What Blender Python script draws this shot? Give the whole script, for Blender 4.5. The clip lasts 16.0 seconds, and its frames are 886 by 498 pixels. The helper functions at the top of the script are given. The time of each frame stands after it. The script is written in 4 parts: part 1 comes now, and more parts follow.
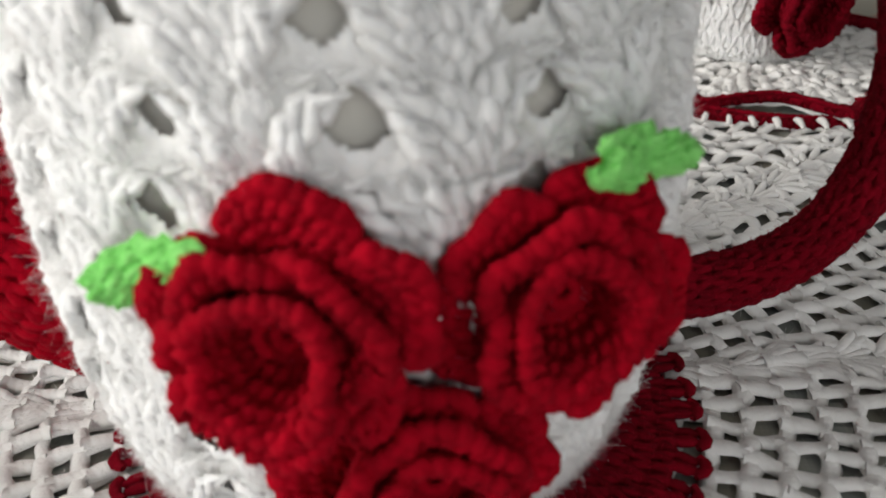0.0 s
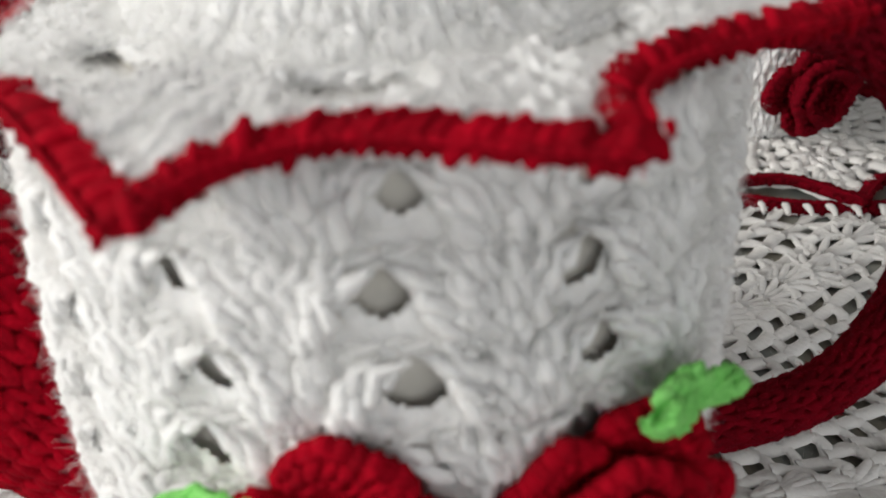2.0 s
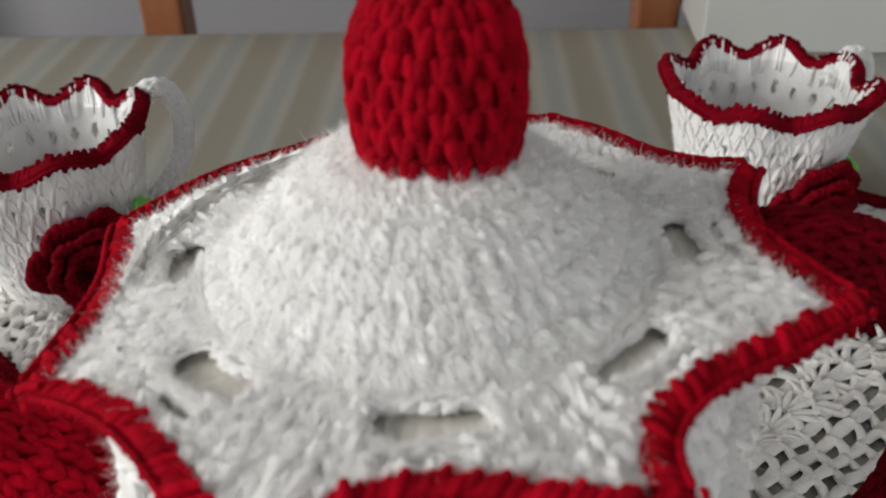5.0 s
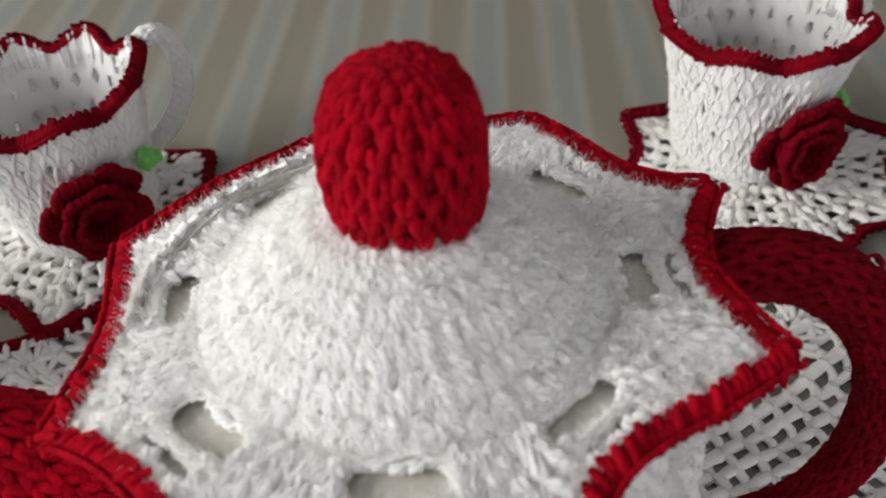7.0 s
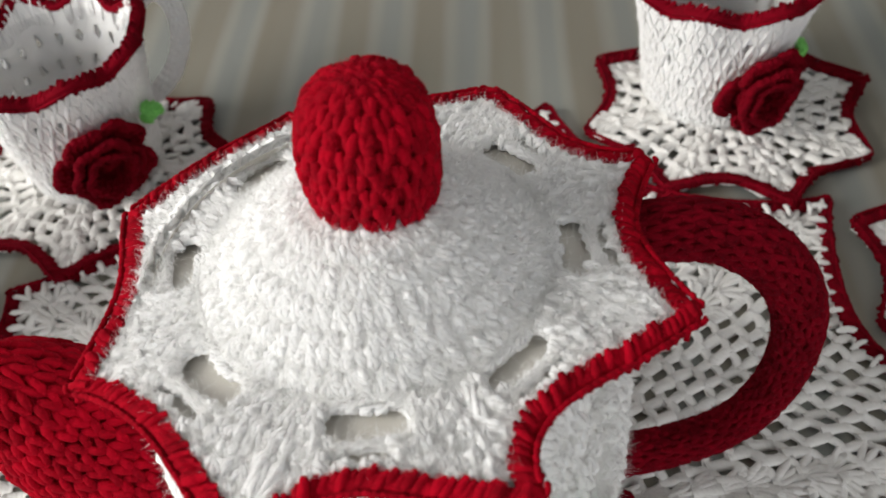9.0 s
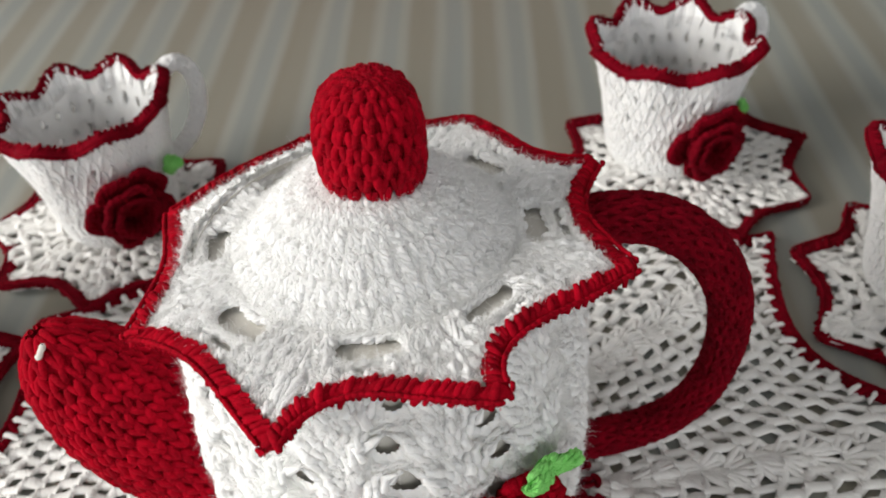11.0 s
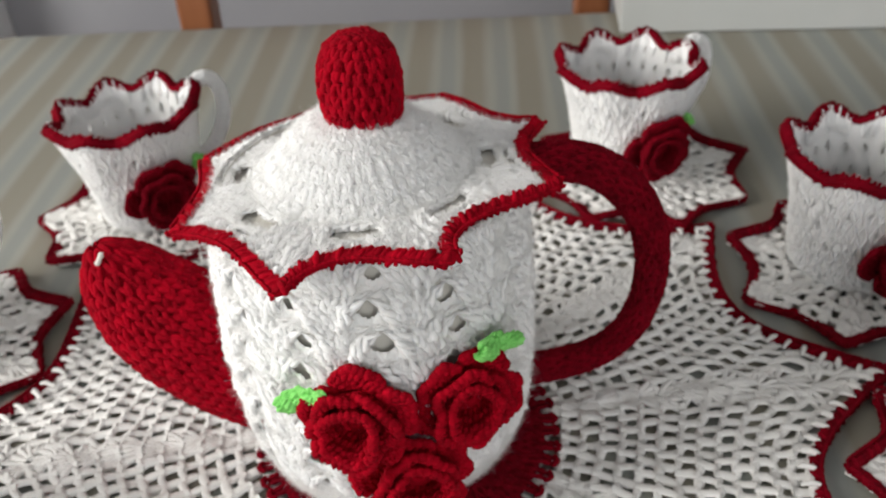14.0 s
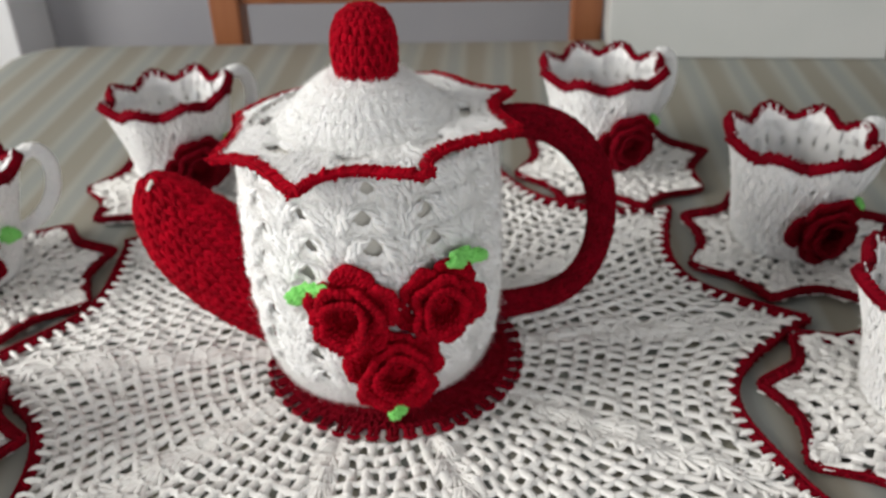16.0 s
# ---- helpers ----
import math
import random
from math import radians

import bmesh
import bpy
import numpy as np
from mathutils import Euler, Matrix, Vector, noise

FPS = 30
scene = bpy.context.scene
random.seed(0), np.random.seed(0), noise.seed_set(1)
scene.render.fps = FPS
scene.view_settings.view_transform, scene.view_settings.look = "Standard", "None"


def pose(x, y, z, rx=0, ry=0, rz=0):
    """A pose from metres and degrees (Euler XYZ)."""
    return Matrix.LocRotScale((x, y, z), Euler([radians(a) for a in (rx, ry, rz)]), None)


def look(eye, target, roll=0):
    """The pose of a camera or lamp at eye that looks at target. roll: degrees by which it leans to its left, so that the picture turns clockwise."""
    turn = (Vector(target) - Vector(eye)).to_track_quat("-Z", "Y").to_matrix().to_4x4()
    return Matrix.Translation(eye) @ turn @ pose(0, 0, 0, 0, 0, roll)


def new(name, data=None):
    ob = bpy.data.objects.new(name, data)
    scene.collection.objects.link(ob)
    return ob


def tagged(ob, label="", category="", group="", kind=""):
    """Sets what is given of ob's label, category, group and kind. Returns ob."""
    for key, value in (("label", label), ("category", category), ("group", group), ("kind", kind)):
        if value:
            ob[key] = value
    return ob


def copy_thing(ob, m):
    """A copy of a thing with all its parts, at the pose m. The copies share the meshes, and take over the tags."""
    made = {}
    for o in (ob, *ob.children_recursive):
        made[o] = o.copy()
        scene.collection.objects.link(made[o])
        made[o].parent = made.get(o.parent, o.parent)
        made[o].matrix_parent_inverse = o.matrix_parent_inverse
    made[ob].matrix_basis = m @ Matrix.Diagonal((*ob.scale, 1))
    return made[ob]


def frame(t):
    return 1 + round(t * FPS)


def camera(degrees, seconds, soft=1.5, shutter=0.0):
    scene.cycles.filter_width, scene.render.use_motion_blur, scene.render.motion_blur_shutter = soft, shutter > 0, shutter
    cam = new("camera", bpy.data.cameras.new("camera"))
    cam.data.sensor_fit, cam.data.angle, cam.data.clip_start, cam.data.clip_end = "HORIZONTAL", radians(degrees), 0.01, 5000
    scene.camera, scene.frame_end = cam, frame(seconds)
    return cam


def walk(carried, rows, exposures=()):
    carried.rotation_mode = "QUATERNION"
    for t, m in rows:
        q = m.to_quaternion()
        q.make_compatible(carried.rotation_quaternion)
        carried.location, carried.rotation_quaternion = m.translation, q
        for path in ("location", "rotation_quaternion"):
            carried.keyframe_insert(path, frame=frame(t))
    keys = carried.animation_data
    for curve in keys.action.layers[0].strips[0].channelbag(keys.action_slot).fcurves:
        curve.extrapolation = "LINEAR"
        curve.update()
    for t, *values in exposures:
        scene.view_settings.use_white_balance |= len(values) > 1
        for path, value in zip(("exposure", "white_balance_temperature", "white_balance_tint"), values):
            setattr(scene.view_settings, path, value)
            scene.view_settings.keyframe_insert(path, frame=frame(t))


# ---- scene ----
cam = camera(50.5, 16.0, soft=1.7)
cam.data.dof.use_dof, cam.data.dof.focus_distance, cam.data.dof.aperture_fstop = True, 0.26, 20.0
PATH = [
    (0, (0.028, -0.16, 0.153), (-0.076, 1.528, -0.915), -1.6),
    (0.5, (0.025, -0.148, 0.163), (-0.065, 1.498, -0.969), -1.3),
    (1, (0.028, -0.144, 0.169), (-0.083, 1.509, -0.952), -1.6),
    (1.5, (0.019, -0.143, 0.18), (-0.064, 1.509, -0.944), -1.0),
    (2, (0.018, -0.141, 0.185), (-0.054, 1.53, -0.912), -0.9),
    (2.5, (0.013, -0.139, 0.191), (-0.025, 1.544, -0.888), -0.5),
    (3, (0.008, -0.133, 0.195), (-0.042, 1.561, -0.867), -0.6),
    (3.5, (0.007, -0.131, 0.203), (-0.047, 1.567, -0.853), -0.6),
    (4, (0.008, -0.129, 0.214), (-0.049, 1.562, -0.852), -0.7),
    (4.5, (0.005, -0.131, 0.222), (-0.055, 1.562, -0.84), -0.9),
    (5, (0.009, -0.134, 0.232), (-0.052, 1.554, -0.839), -1.5),
    (7.5, (0.019, -0.122, 0.277), (-0.089, 1.33, -1.094), -4.1),
    (8, (0.021, -0.129, 0.286), (-0.088, 1.285, -1.124), -4.6),
    (8.5, (0.029, -0.134, 0.295), (-0.083, 1.251, -1.143), -4.7),
    (9, (0.03, -0.138, 0.3), (-0.083, 1.238, -1.147), -4.7),
    (11.3, (0.033, -0.211, 0.309), (-0.047, 1.346, -0.943), -4.1),
    (11.5, (0.032, -0.218, 0.309), (-0.045, 1.349, -0.931), -4.1),
    (12, (0.029, -0.234, 0.304), (-0.043, 1.362, -0.899), -4.1),
    (12.5, (0.031, -0.25, 0.302), (-0.044, 1.357, -0.886), -4.2),
    (13, (0.033, -0.272, 0.305), (-0.042, 1.34, -0.875), -4.2),
    (13.5, (0.044, -0.279, 0.303), (-0.04, 1.352, -0.852), -4.1),
    (14, (0.048, -0.295, 0.31), (-0.052, 1.353, -0.818), -3.6),
    (14.5, (0.056, -0.311, 0.315), (-0.056, 1.351, -0.792), -3.1),
    (14.8, (0.059, -0.323, 0.315), (-0.055, 1.349, -0.777), -2.7),
    (15, (0.061, -0.33, 0.316), (-0.062, 1.345, -0.77), -2.7),
    (15.5, (0.065, -0.361, 0.311), (-0.062, 1.325, -0.758), -2.5),
    (16, (0.067, -0.394, 0.31), (-0.064, 1.316, -0.719), -2.1),
]
walk(cam, [(t, look(eye, target, roll)) for t, eye, target, roll in PATH], [(0, -0.40), (2, -0.48), (3.5, -0.66), (5, -0.62), (7.5, -0.36), (9, -0.24), (12, -0.20), (16, -0.29)])

# ---- world and light ----
world = bpy.data.worlds.new("world")
scene.world = world
world.use_nodes = True
sky = world.node_tree.nodes.new("ShaderNodeTexSky")
sky.sky_type, sky.sun_disc = "NISHITA", False
sky.sun_elevation, sky.sun_rotation = radians(35), radians(250)
world.node_tree.links.new(sky.outputs[0], world.node_tree.nodes["Background"].inputs[0])
world.node_tree.nodes["Background"].inputs[1].default_value = 0.1


def window_or_fill_light(name, eye, target, width, height, watts, colour):
    data = bpy.data.lights.new(name, "AREA")
    data.shape, data.size, data.size_y, data.energy, data.color = "RECTANGLE", width, height, watts, colour
    ob = new(name, data)
    ob.matrix_world = look(eye, target)
    return ob


window_or_fill_light("window_or_fill_light", (-1.47, -0.42, 0.74), (0.0, 0.0, 0.08), 1.05, 0.88, 41.0, (1.0, 0.975, 0.925))
# Added fill lamp behind the camera; no window is known there.
window_or_fill_light("window_or_fill_light", (0.75, -2.16, 0.78), (0.05, 0.0, 0.05), 2.2, 0.88, 26.0, (1.0, 0.985, 0.955))

# ---- materials ----


def material(name, rough=0.8, sheen=0.0):
    m = bpy.data.materials.new(name)
    m.use_nodes = True
    n, l = m.node_tree.nodes, m.node_tree.links
    b = n["Principled BSDF"]
    b.inputs["Roughness"].default_value = rough
    b.inputs["Sheen Weight"].default_value = sheen
    return m, n, l, b


def mixer(n, l, fac, a, b, blend="MIX"):
    x = n.new("ShaderNodeMix")
    x.data_type, x.blend_type = "RGBA", blend
    for i, v in ((0, fac), (6, a), (7, b)):
        if isinstance(v, (int, float)):
            x.inputs[i].default_value = v
        elif isinstance(v, tuple):
            x.inputs[i].default_value = (*v, 1)
        else:
            l.new(v, x.inputs[i])
    return x.outputs[2]


def noise_tex(n, l, vec, scale, detail=3.0, stretch=None):
    if stretch:
        mp = n.new("ShaderNodeMapping")
        mp.inputs["Scale"].default_value = stretch
        l.new(vec, mp.inputs[0])
        vec = mp.outputs[0]
    t = n.new("ShaderNodeTexNoise")
    t.inputs["Scale"].default_value, t.inputs["Detail"].default_value = scale, detail
    l.new(vec, t.inputs["Vector"])
    return t.outputs[0]


def calc(n, l, op, a, b=0.0, c=0.0):
    x = n.new("ShaderNodeMath")
    x.operation = op
    for i, v in enumerate((a, b, c)):
        if isinstance(v, (int, float)):
            x.inputs[i].default_value = v
        else:
            l.new(v, x.inputs[i])
    return x.outputs[0]


def ramp(n, l, fac, stops):
    r = n.new("ShaderNodeValToRGB")
    while len(r.color_ramp.elements) < len(stops):
        r.color_ramp.elements.new(0.5)
    for e, (p, c) in zip(r.color_ramp.elements, stops):
        e.position, e.color = p, (*c, 1)
    l.new(fac, r.inputs[0])
    return r.outputs[0]


def bump(n, l, b, height, strength, distance):
    x = n.new("ShaderNodeBump")
    x.inputs["Strength"].default_value, x.inputs["Distance"].default_value = strength, distance
    l.new(height, x.inputs["Height"])
    l.new(x.outputs[0], b.inputs["Normal"])


def yarn_material(name, light, dark, sheen):
    """Plied yarn: a twist along each strand, fine fibres, and tone that shifts from strand to strand."""
    m, n, l, b = material(name, 0.95, sheen)
    b.inputs["Sheen Roughness"].default_value = 0.45
    b.inputs["Specular IOR Level"].default_value = 0.08
    b.inputs["Sheen Tint"].default_value = (*light, 1)
    tc = n.new("ShaderNodeTexCoord")
    geo = n.new("ShaderNodeNewGeometry")
    sep = n.new("ShaderNodeSeparateXYZ")
    l.new(tc.outputs["UV"], sep.inputs[0])
    coarse = noise_tex(n, l, tc.outputs["Object"], 90, 3)
    fine = noise_tex(n, l, tc.outputs["Object"], 1400, 4)
    turns = calc(n, l, "MULTIPLY_ADD", sep.outputs[0], 260.0, sep.outputs[1])
    twist = calc(n, l, "SINE", calc(n, l, "MULTIPLY_ADD", turns, 2 * math.pi * 2, calc(n, l, "MULTIPLY", fine, 5.0)))
    tone = calc(n, l, "ADD", calc(n, l, "MULTIPLY", coarse, 0.7), calc(n, l, "MULTIPLY_ADD", fine, 0.5, calc(n, l, "MULTIPLY", geo.outputs["Random Per Island"], 0.3)))
    l.new(ramp(n, l, tone, [(0.35, dark), (1.0, light)]), b.inputs["Base Color"])
    bump(n, l, b, calc(n, l, "MULTIPLY_ADD", twist, 0.16, calc(n, l, "MULTIPLY", fine, 0.6)), 0.5, 0.0005)
    return m


WHITE = yarn_material("white_yarn", (0.93, 0.93, 0.92), (0.89, 0.888, 0.875), 0.3)
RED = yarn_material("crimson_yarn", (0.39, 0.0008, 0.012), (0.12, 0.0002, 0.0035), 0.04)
# Crimson yarn darkened for handle, mat edges and cup trim: shade in the colour.
SHADED_RED = yarn_material("shaded_crimson_yarn", (0.20, 0.0009, 0.009), (0.07, 0.0003, 0.0035), 0.03)
# White yarn toned down for the flat mats: dimmer light put into the colour.
SHADED_WHITE = yarn_material("shaded_white_yarn", (0.80, 0.79, 0.77), (0.74, 0.73, 0.70), 0.1)
white = WHITE.node_tree.nodes["Principled BSDF"]
white.inputs["Subsurface Weight"].default_value, white.inputs["Subsurface Scale"].default_value = 0.5, 0.002
white.inputs["Subsurface Radius"].default_value = (1.0, 0.97, 0.93)
GREEN = yarn_material("mint_green_yarn", (0.32, 0.78, 0.23), (0.15, 0.54, 0.10), 0.15)


def hair_material(name, colour):
    """Loose fibres: thin, matt, and light shines through them."""
    m, n, l, b = material(name, 0.6)
    b.inputs["Base Color"].default_value = (*colour, 1)
    b.inputs["Specular IOR Level"].default_value = 0.2
    tr = n.new("ShaderNodeBsdfTranslucent")
    tr.inputs[0].default_value = (*colour, 1)
    mx = n.new("ShaderNodeMixShader")
    mx.inputs[0].default_value = 0.45
    l.new(b.outputs[0], mx.inputs[1]), l.new(tr.outputs[0], mx.inputs[2])
    l.new(mx.outputs[0], n["Material Output"].inputs[0])
    return m


HAIR = {"shaded_white_yarn": hair_material("shaded_white_fibre", (0.86, 0.85, 0.83)), "white_yarn": hair_material("white_fibre", (0.95, 0.95, 0.94)), "crimson_yarn": hair_material("crimson_fibre", (0.60, 0.004, 0.03)), "shaded_crimson_yarn": hair_material("shaded_crimson_fibre", (0.36, 0.004, 0.02)), "mint_green_yarn": hair_material("green_fibre", (0.45, 0.88, 0.35))}


def plastic_material():
    m, n, l, b = material("cream_plastic", 0.4)
    tc = n.new("ShaderNodeTexCoord")
    l.new(ramp(n, l, noise_tex(n, l, tc.outputs["Object"], 40), [(0.3, (0.60, 0.575, 0.52)), (0.7, (0.66, 0.64, 0.585))]), b.inputs["Base Color"])
    return m


def clear_material():
    m, n, l, b = material("clear_plastic", 0.08)
    clear, gloss, mx = n.new("ShaderNodeBsdfTransparent"), n.new("ShaderNodeBsdfGlossy"), n.new("ShaderNodeMixShader")
    clear.inputs[0].default_value = (0.97, 0.97, 0.97, 1)
    gloss.inputs["Roughness"].default_value = 0.06
    mx.inputs[0].default_value = 0.05
    l.new(clear.outputs[0], mx.inputs[1]), l.new(gloss.outputs[0], mx.inputs[2])
    l.new(mx.outputs[0], n["Material Output"].inputs[0])
    return m


def cloth_material():
    """Striped table cloth: beige fields, thin pale blue and white stripes with washed edges, fine weave."""
    m, n, l, b = material("striped_tablecloth", 0.7)
    tc = n.new("ShaderNodeTexCoord")
    sep = n.new("ShaderNodeSeparateXYZ")
    l.new(tc.outputs["Object"], sep.inputs[0])
    wash = noise_tex(n, l, tc.outputs["Object"], 30, 4, (1.0, 0.12, 1.0))
    streak = noise_tex(n, l, tc.outputs["Object"], 120, 4, (1.0, 0.04, 1.0))
    x = calc(n, l, "MULTIPLY_ADD", wash, 0.011, sep.outputs[0])
    f = calc(n, l, "FRACT", calc(n, l, "DIVIDE", calc(n, l, "ADD", x, 10.0), 0.0435))
    stripe = ramp(n, l, f, [(0.0, (0.285, 0.255, 0.20)), (0.30, (0.305, 0.275, 0.22)), (0.44, (0.41, 0.405, 0.365)), (0.50, (0.40, 0.405, 0.37)), (0.59, (0.31, 0.335, 0.33)), (0.74, (0.315, 0.345, 0.34)), (0.82, (0.40, 0.405, 0.37)), (0.88, (0.40, 0.395, 0.355)), (0.98, (0.29, 0.26, 0.205)), (1.0, (0.285, 0.255, 0.20))])
    col = mixer(n, l, calc(n, l, "MULTIPLY", streak, 0.55), stripe, (0.32, 0.32, 0.27))
    blot = noise_tex(n, l, tc.outputs["Object"], 9, 4, (1.0, 0.4, 1.0))
    col = mixer(n, l, calc(n, l, "MULTIPLY", blot, 0.28), col, (0.27, 0.28, 0.23))
    dim = n.new("ShaderNodeHueSaturation")
    dim.inputs["Value"].default_value = 0.80
    l.new(col, dim.inputs["Color"]), l.new(dim.outputs[0], b.inputs["Base Color"])
    weave = calc(n, l, "ADD", calc(n, l, "SINE", calc(n, l, "MULTIPLY", sep.outputs[0], 5200.0)), calc(n, l, "SINE", calc(n, l, "MULTIPLY", sep.outputs[1], 5200.0)))
    bump(n, l, b, calc(n, l, "MULTIPLY_ADD", streak, 2.0, calc(n, l, "MULTIPLY", weave, 0.25)), 0.25, 0.0003)
    return m


def wood_material(name, a, c):
    m, n, l, b = material(name, 0.4)
    tc = n.new("ShaderNodeTexCoord")
    g = noise_tex(n, l, tc.outputs["Object"], 60, 5, (1.0, 1.0, 0.06))
    k = noise_tex(n, l, tc.outputs["Object"], 8, 2)
    col = mixer(n, l, calc(n, l, "MULTIPLY", k, 0.4), ramp(n, l, g, [(0.3, a), (0.7, c)]), a)
    l.new(col, b.inputs["Base Color"])
    bump(n, l, b, g, 0.2, 0.001)
    return m


def plain_material(name, a, c, rough, scale, relief=0.0):
    m, n, l, b = material(name, rough)
    tc = n.new("ShaderNodeTexCoord")
    t = noise_tex(n, l, tc.outputs["Object"], scale, 4)
    l.new(ramp(n, l, t, [(0.3, a), (0.7, c)]), b.inputs["Base Color"])
    if relief:
        bump(n, l, b, noise_tex(n, l, tc.outputs["Object"], scale * 20, 3), 0.3, relief)
    return m


CREAM, CLEAR, CLOTH = plastic_material(), clear_material(), cloth_material()
WOOD = wood_material("brown_chair_wood", (0.20, 0.065, 0.025), (0.33, 0.13, 0.055))
WALL = plain_material("grey_wall_paint", (0.30, 0.30, 0.325), (0.34, 0.34, 0.36), 0.8, 3, 0.001)
TRIM = plain_material("white_trim_paint", (0.76, 0.77, 0.78), (0.82, 0.82, 0.82), 0.5, 4)
CARD = plain_material("white_card", (0.46, 0.475, 0.46), (0.50, 0.505, 0.49), 0.6, 14, 0.0004)
TILE = plain_material("pale_floor", (0.42, 0.40, 0.38), (0.50, 0.48, 0.45), 0.4, 5)
rng = np.random.default_rng(7)

# ---- mesh tools ----


def unit(v):
    return v / np.maximum(np.linalg.norm(v, axis=-1, keepdims=True), 1e-12)


class Yarn:
    """Gathers strands, sheets and fibres of one part, all as four-sided faces."""

    def __init__(self, plies=1):
        self.plies = plies
        self.v, self.f, self.uv, self.n, self.h = [], [], [], 0, []

    def put(self, verts, faces, uvs):
        self.v.append(verts.reshape(-1, 3)), self.f.append(faces.reshape(-1, 4) + self.n), self.uv.append(uvs.reshape(-1, 4, 2))
        self.n += verts.reshape(-1, 3).shape[0]

    def tubes(self, pts, radius, sides=6, up=(0, 0, 1), flat=1.0, taper=0.6, single=False):
        """Strands: pts (n, m, 3); flat: how far each is pressed along up."""
        pts = np.asarray(pts, float)
        n, m = pts.shape[:2]
        rad = np.broadcast_to(np.asarray(radius, float), (n, m)).copy()
        wild = 0.4 if single else 1.0
        rad *= 1 + wild * rng.uniform(-0.12, 0.12, (n, m))
        pts = pts + rng.normal(0, 0.07 * wild, (n, m, 3)) * rad[..., None]
        rad[:, 0] *= taper
        rad[:, -1] *= taper
        tan = unit(np.gradient(pts, axis=1))
        up = np.broadcast_to(np.asarray(up, float), (n, m, 3)) if np.ndim(up) != 2 else np.repeat(np.asarray(up)[:, None], m, 1)
        side = unit(np.cross(tan, up) + 1e-9)
        top = np.cross(side, tan)
        if self.plies > 1 and single is False:
            go = np.concatenate([np.zeros((n, 1)), np.cumsum(np.linalg.norm(np.diff(pts, axis=1), axis=-1), 1)], 1)
            first = rng.uniform(0, 2 * np.pi, (n, 1))
            for p in range(self.plies):
                w = first + 2 * np.pi * p / self.plies + go * 2 * np.pi / 0.009 + rng.normal(0, 0.10, (n, m))
                off = (side * np.cos(w)[..., None] + top * (np.sin(w) * flat)[..., None]) * (rad * rng.uniform(0.45, 0.75, (n, 1)))[..., None]
                self.tubes(pts + off, rad * (0.62 if self.plies > 3 else 0.7), 4, up[:, 0], flat, 0.55, True)
            return
        a = np.arange(sides) / sides * 2 * np.pi
        ring = side[:, :, None] * np.cos(a)[:, None] + top[:, :, None] * (np.sin(a) * flat)[:, None]
        v = pts[:, :, None] + ring * rad[:, :, None, None]
        idx = np.arange(n * m * sides).reshape(n, m, sides)
        nxt = np.roll(idx, -1, 2)
        q = np.stack([idx[:, :-1], idx[:, 1:], nxt[:, 1:], nxt[:, :-1]], -1)
        run = np.concatenate([np.zeros((n, 1)), np.cumsum(np.linalg.norm(np.diff(pts, axis=1), axis=-1), 1)], 1) + rng.random((n, 1))
        k = np.arange(sides) / sides
        uu = np.broadcast_to(run[:, :, None], (n, m, sides))
        u0, u1 = uu[:, :-1], uu[:, 1:]
        k0 = np.broadcast_to(k, u0.shape)
        k1 = k0 + 1 / sides
        uv = np.stack([np.stack([u0, k0], -1), np.stack([u1, k0], -1), np.stack([u1, k1], -1), np.stack([u0, k1], -1)], -2)
        self.put(v, q, uv)
        caps = [(0, 1, 2, 3), (0, 3, 4, 5)] if sides == 6 else [(0, 1, 2, 3)] if sides == 4 else [(0, 1, 2, 3), (0, 3, 4, 7), (4, 5, 6, 7)]
        base = self.n - n * m * sides
        ends = [idx[:, -1][:, list(c)] for c in caps] + [idx[:, 0][:, list(c)[::-1]] for c in caps]
        ends = np.concatenate(ends) + base
        self.f.append(ends), self.uv.append(np.zeros((len(ends), 4, 2)))

    def loop(self, pts, radius, sides=8, up=(0, 0, 1), flat=1.0):
        """One closed strand."""
        pts = np.asarray(pts, float)
        self.tubes(np.concatenate([pts, pts[:2]])[None], radius, sides, up, flat, 0.9, True)

    def sheet(self, v, keep=None, closed=False):
        """A sheet over a grid of places (a, b, 3); closed: the first way runs round."""
        v = np.asarray(v, float)
        a, b = v.shape[:2]
        idx = np.arange(a * b).reshape(a, b)
        nx = np.roll(idx, -1, 0) if closed else idx[1:]
        cur = idx if closed else idx[:-1]
        q = np.stack([cur[:, :-1], nx[:, :-1], nx[:, 1:], cur[:, 1:]], -1)
        if keep is not None:
            q = q[keep[: q.shape[0], : q.shape[1]]]
        q = q.reshape(-1, 4)
        self.put(v, q, np.stack([v.reshape(-1, 3)[q][..., 0], v.reshape(-1, 3)[q][..., 2] * 100], -1))

    def fibres(self, places, outs, length, width=0.00011):
        """Loose hairs that stand off the yarn and curl."""
        n = len(places)
        d = unit(outs * 0.42 + rng.normal(0, 0.6, (n, 3)))
        c = unit(d + rng.normal(0, 0.8, (n, 3)))
        ln = length * rng.uniform(0.4, 1.2, (n, 1))
        s = unit(np.cross(d, rng.normal(0, 1, (n, 3)))) * width / 2
        p0, p1 = places, places + d * ln * 0.5
        p2 = p1 + c * ln * 0.5
        v = np.stack([p0 - s, p0 + s, p1 - s * 0.8, p1 + s * 0.8, p2 - s * 0.3, p2 + s * 0.3], 1)
        i = np.arange(n)[:, None] * 6
        q = np.concatenate([i + [0, 1, 3, 2], i + [2, 3, 5, 4]])
        start = sum(len(x) for x in self.f)
        self.put(v, q, np.zeros((len(q), 4, 2)))
        self.h.append((start, start + len(q)))

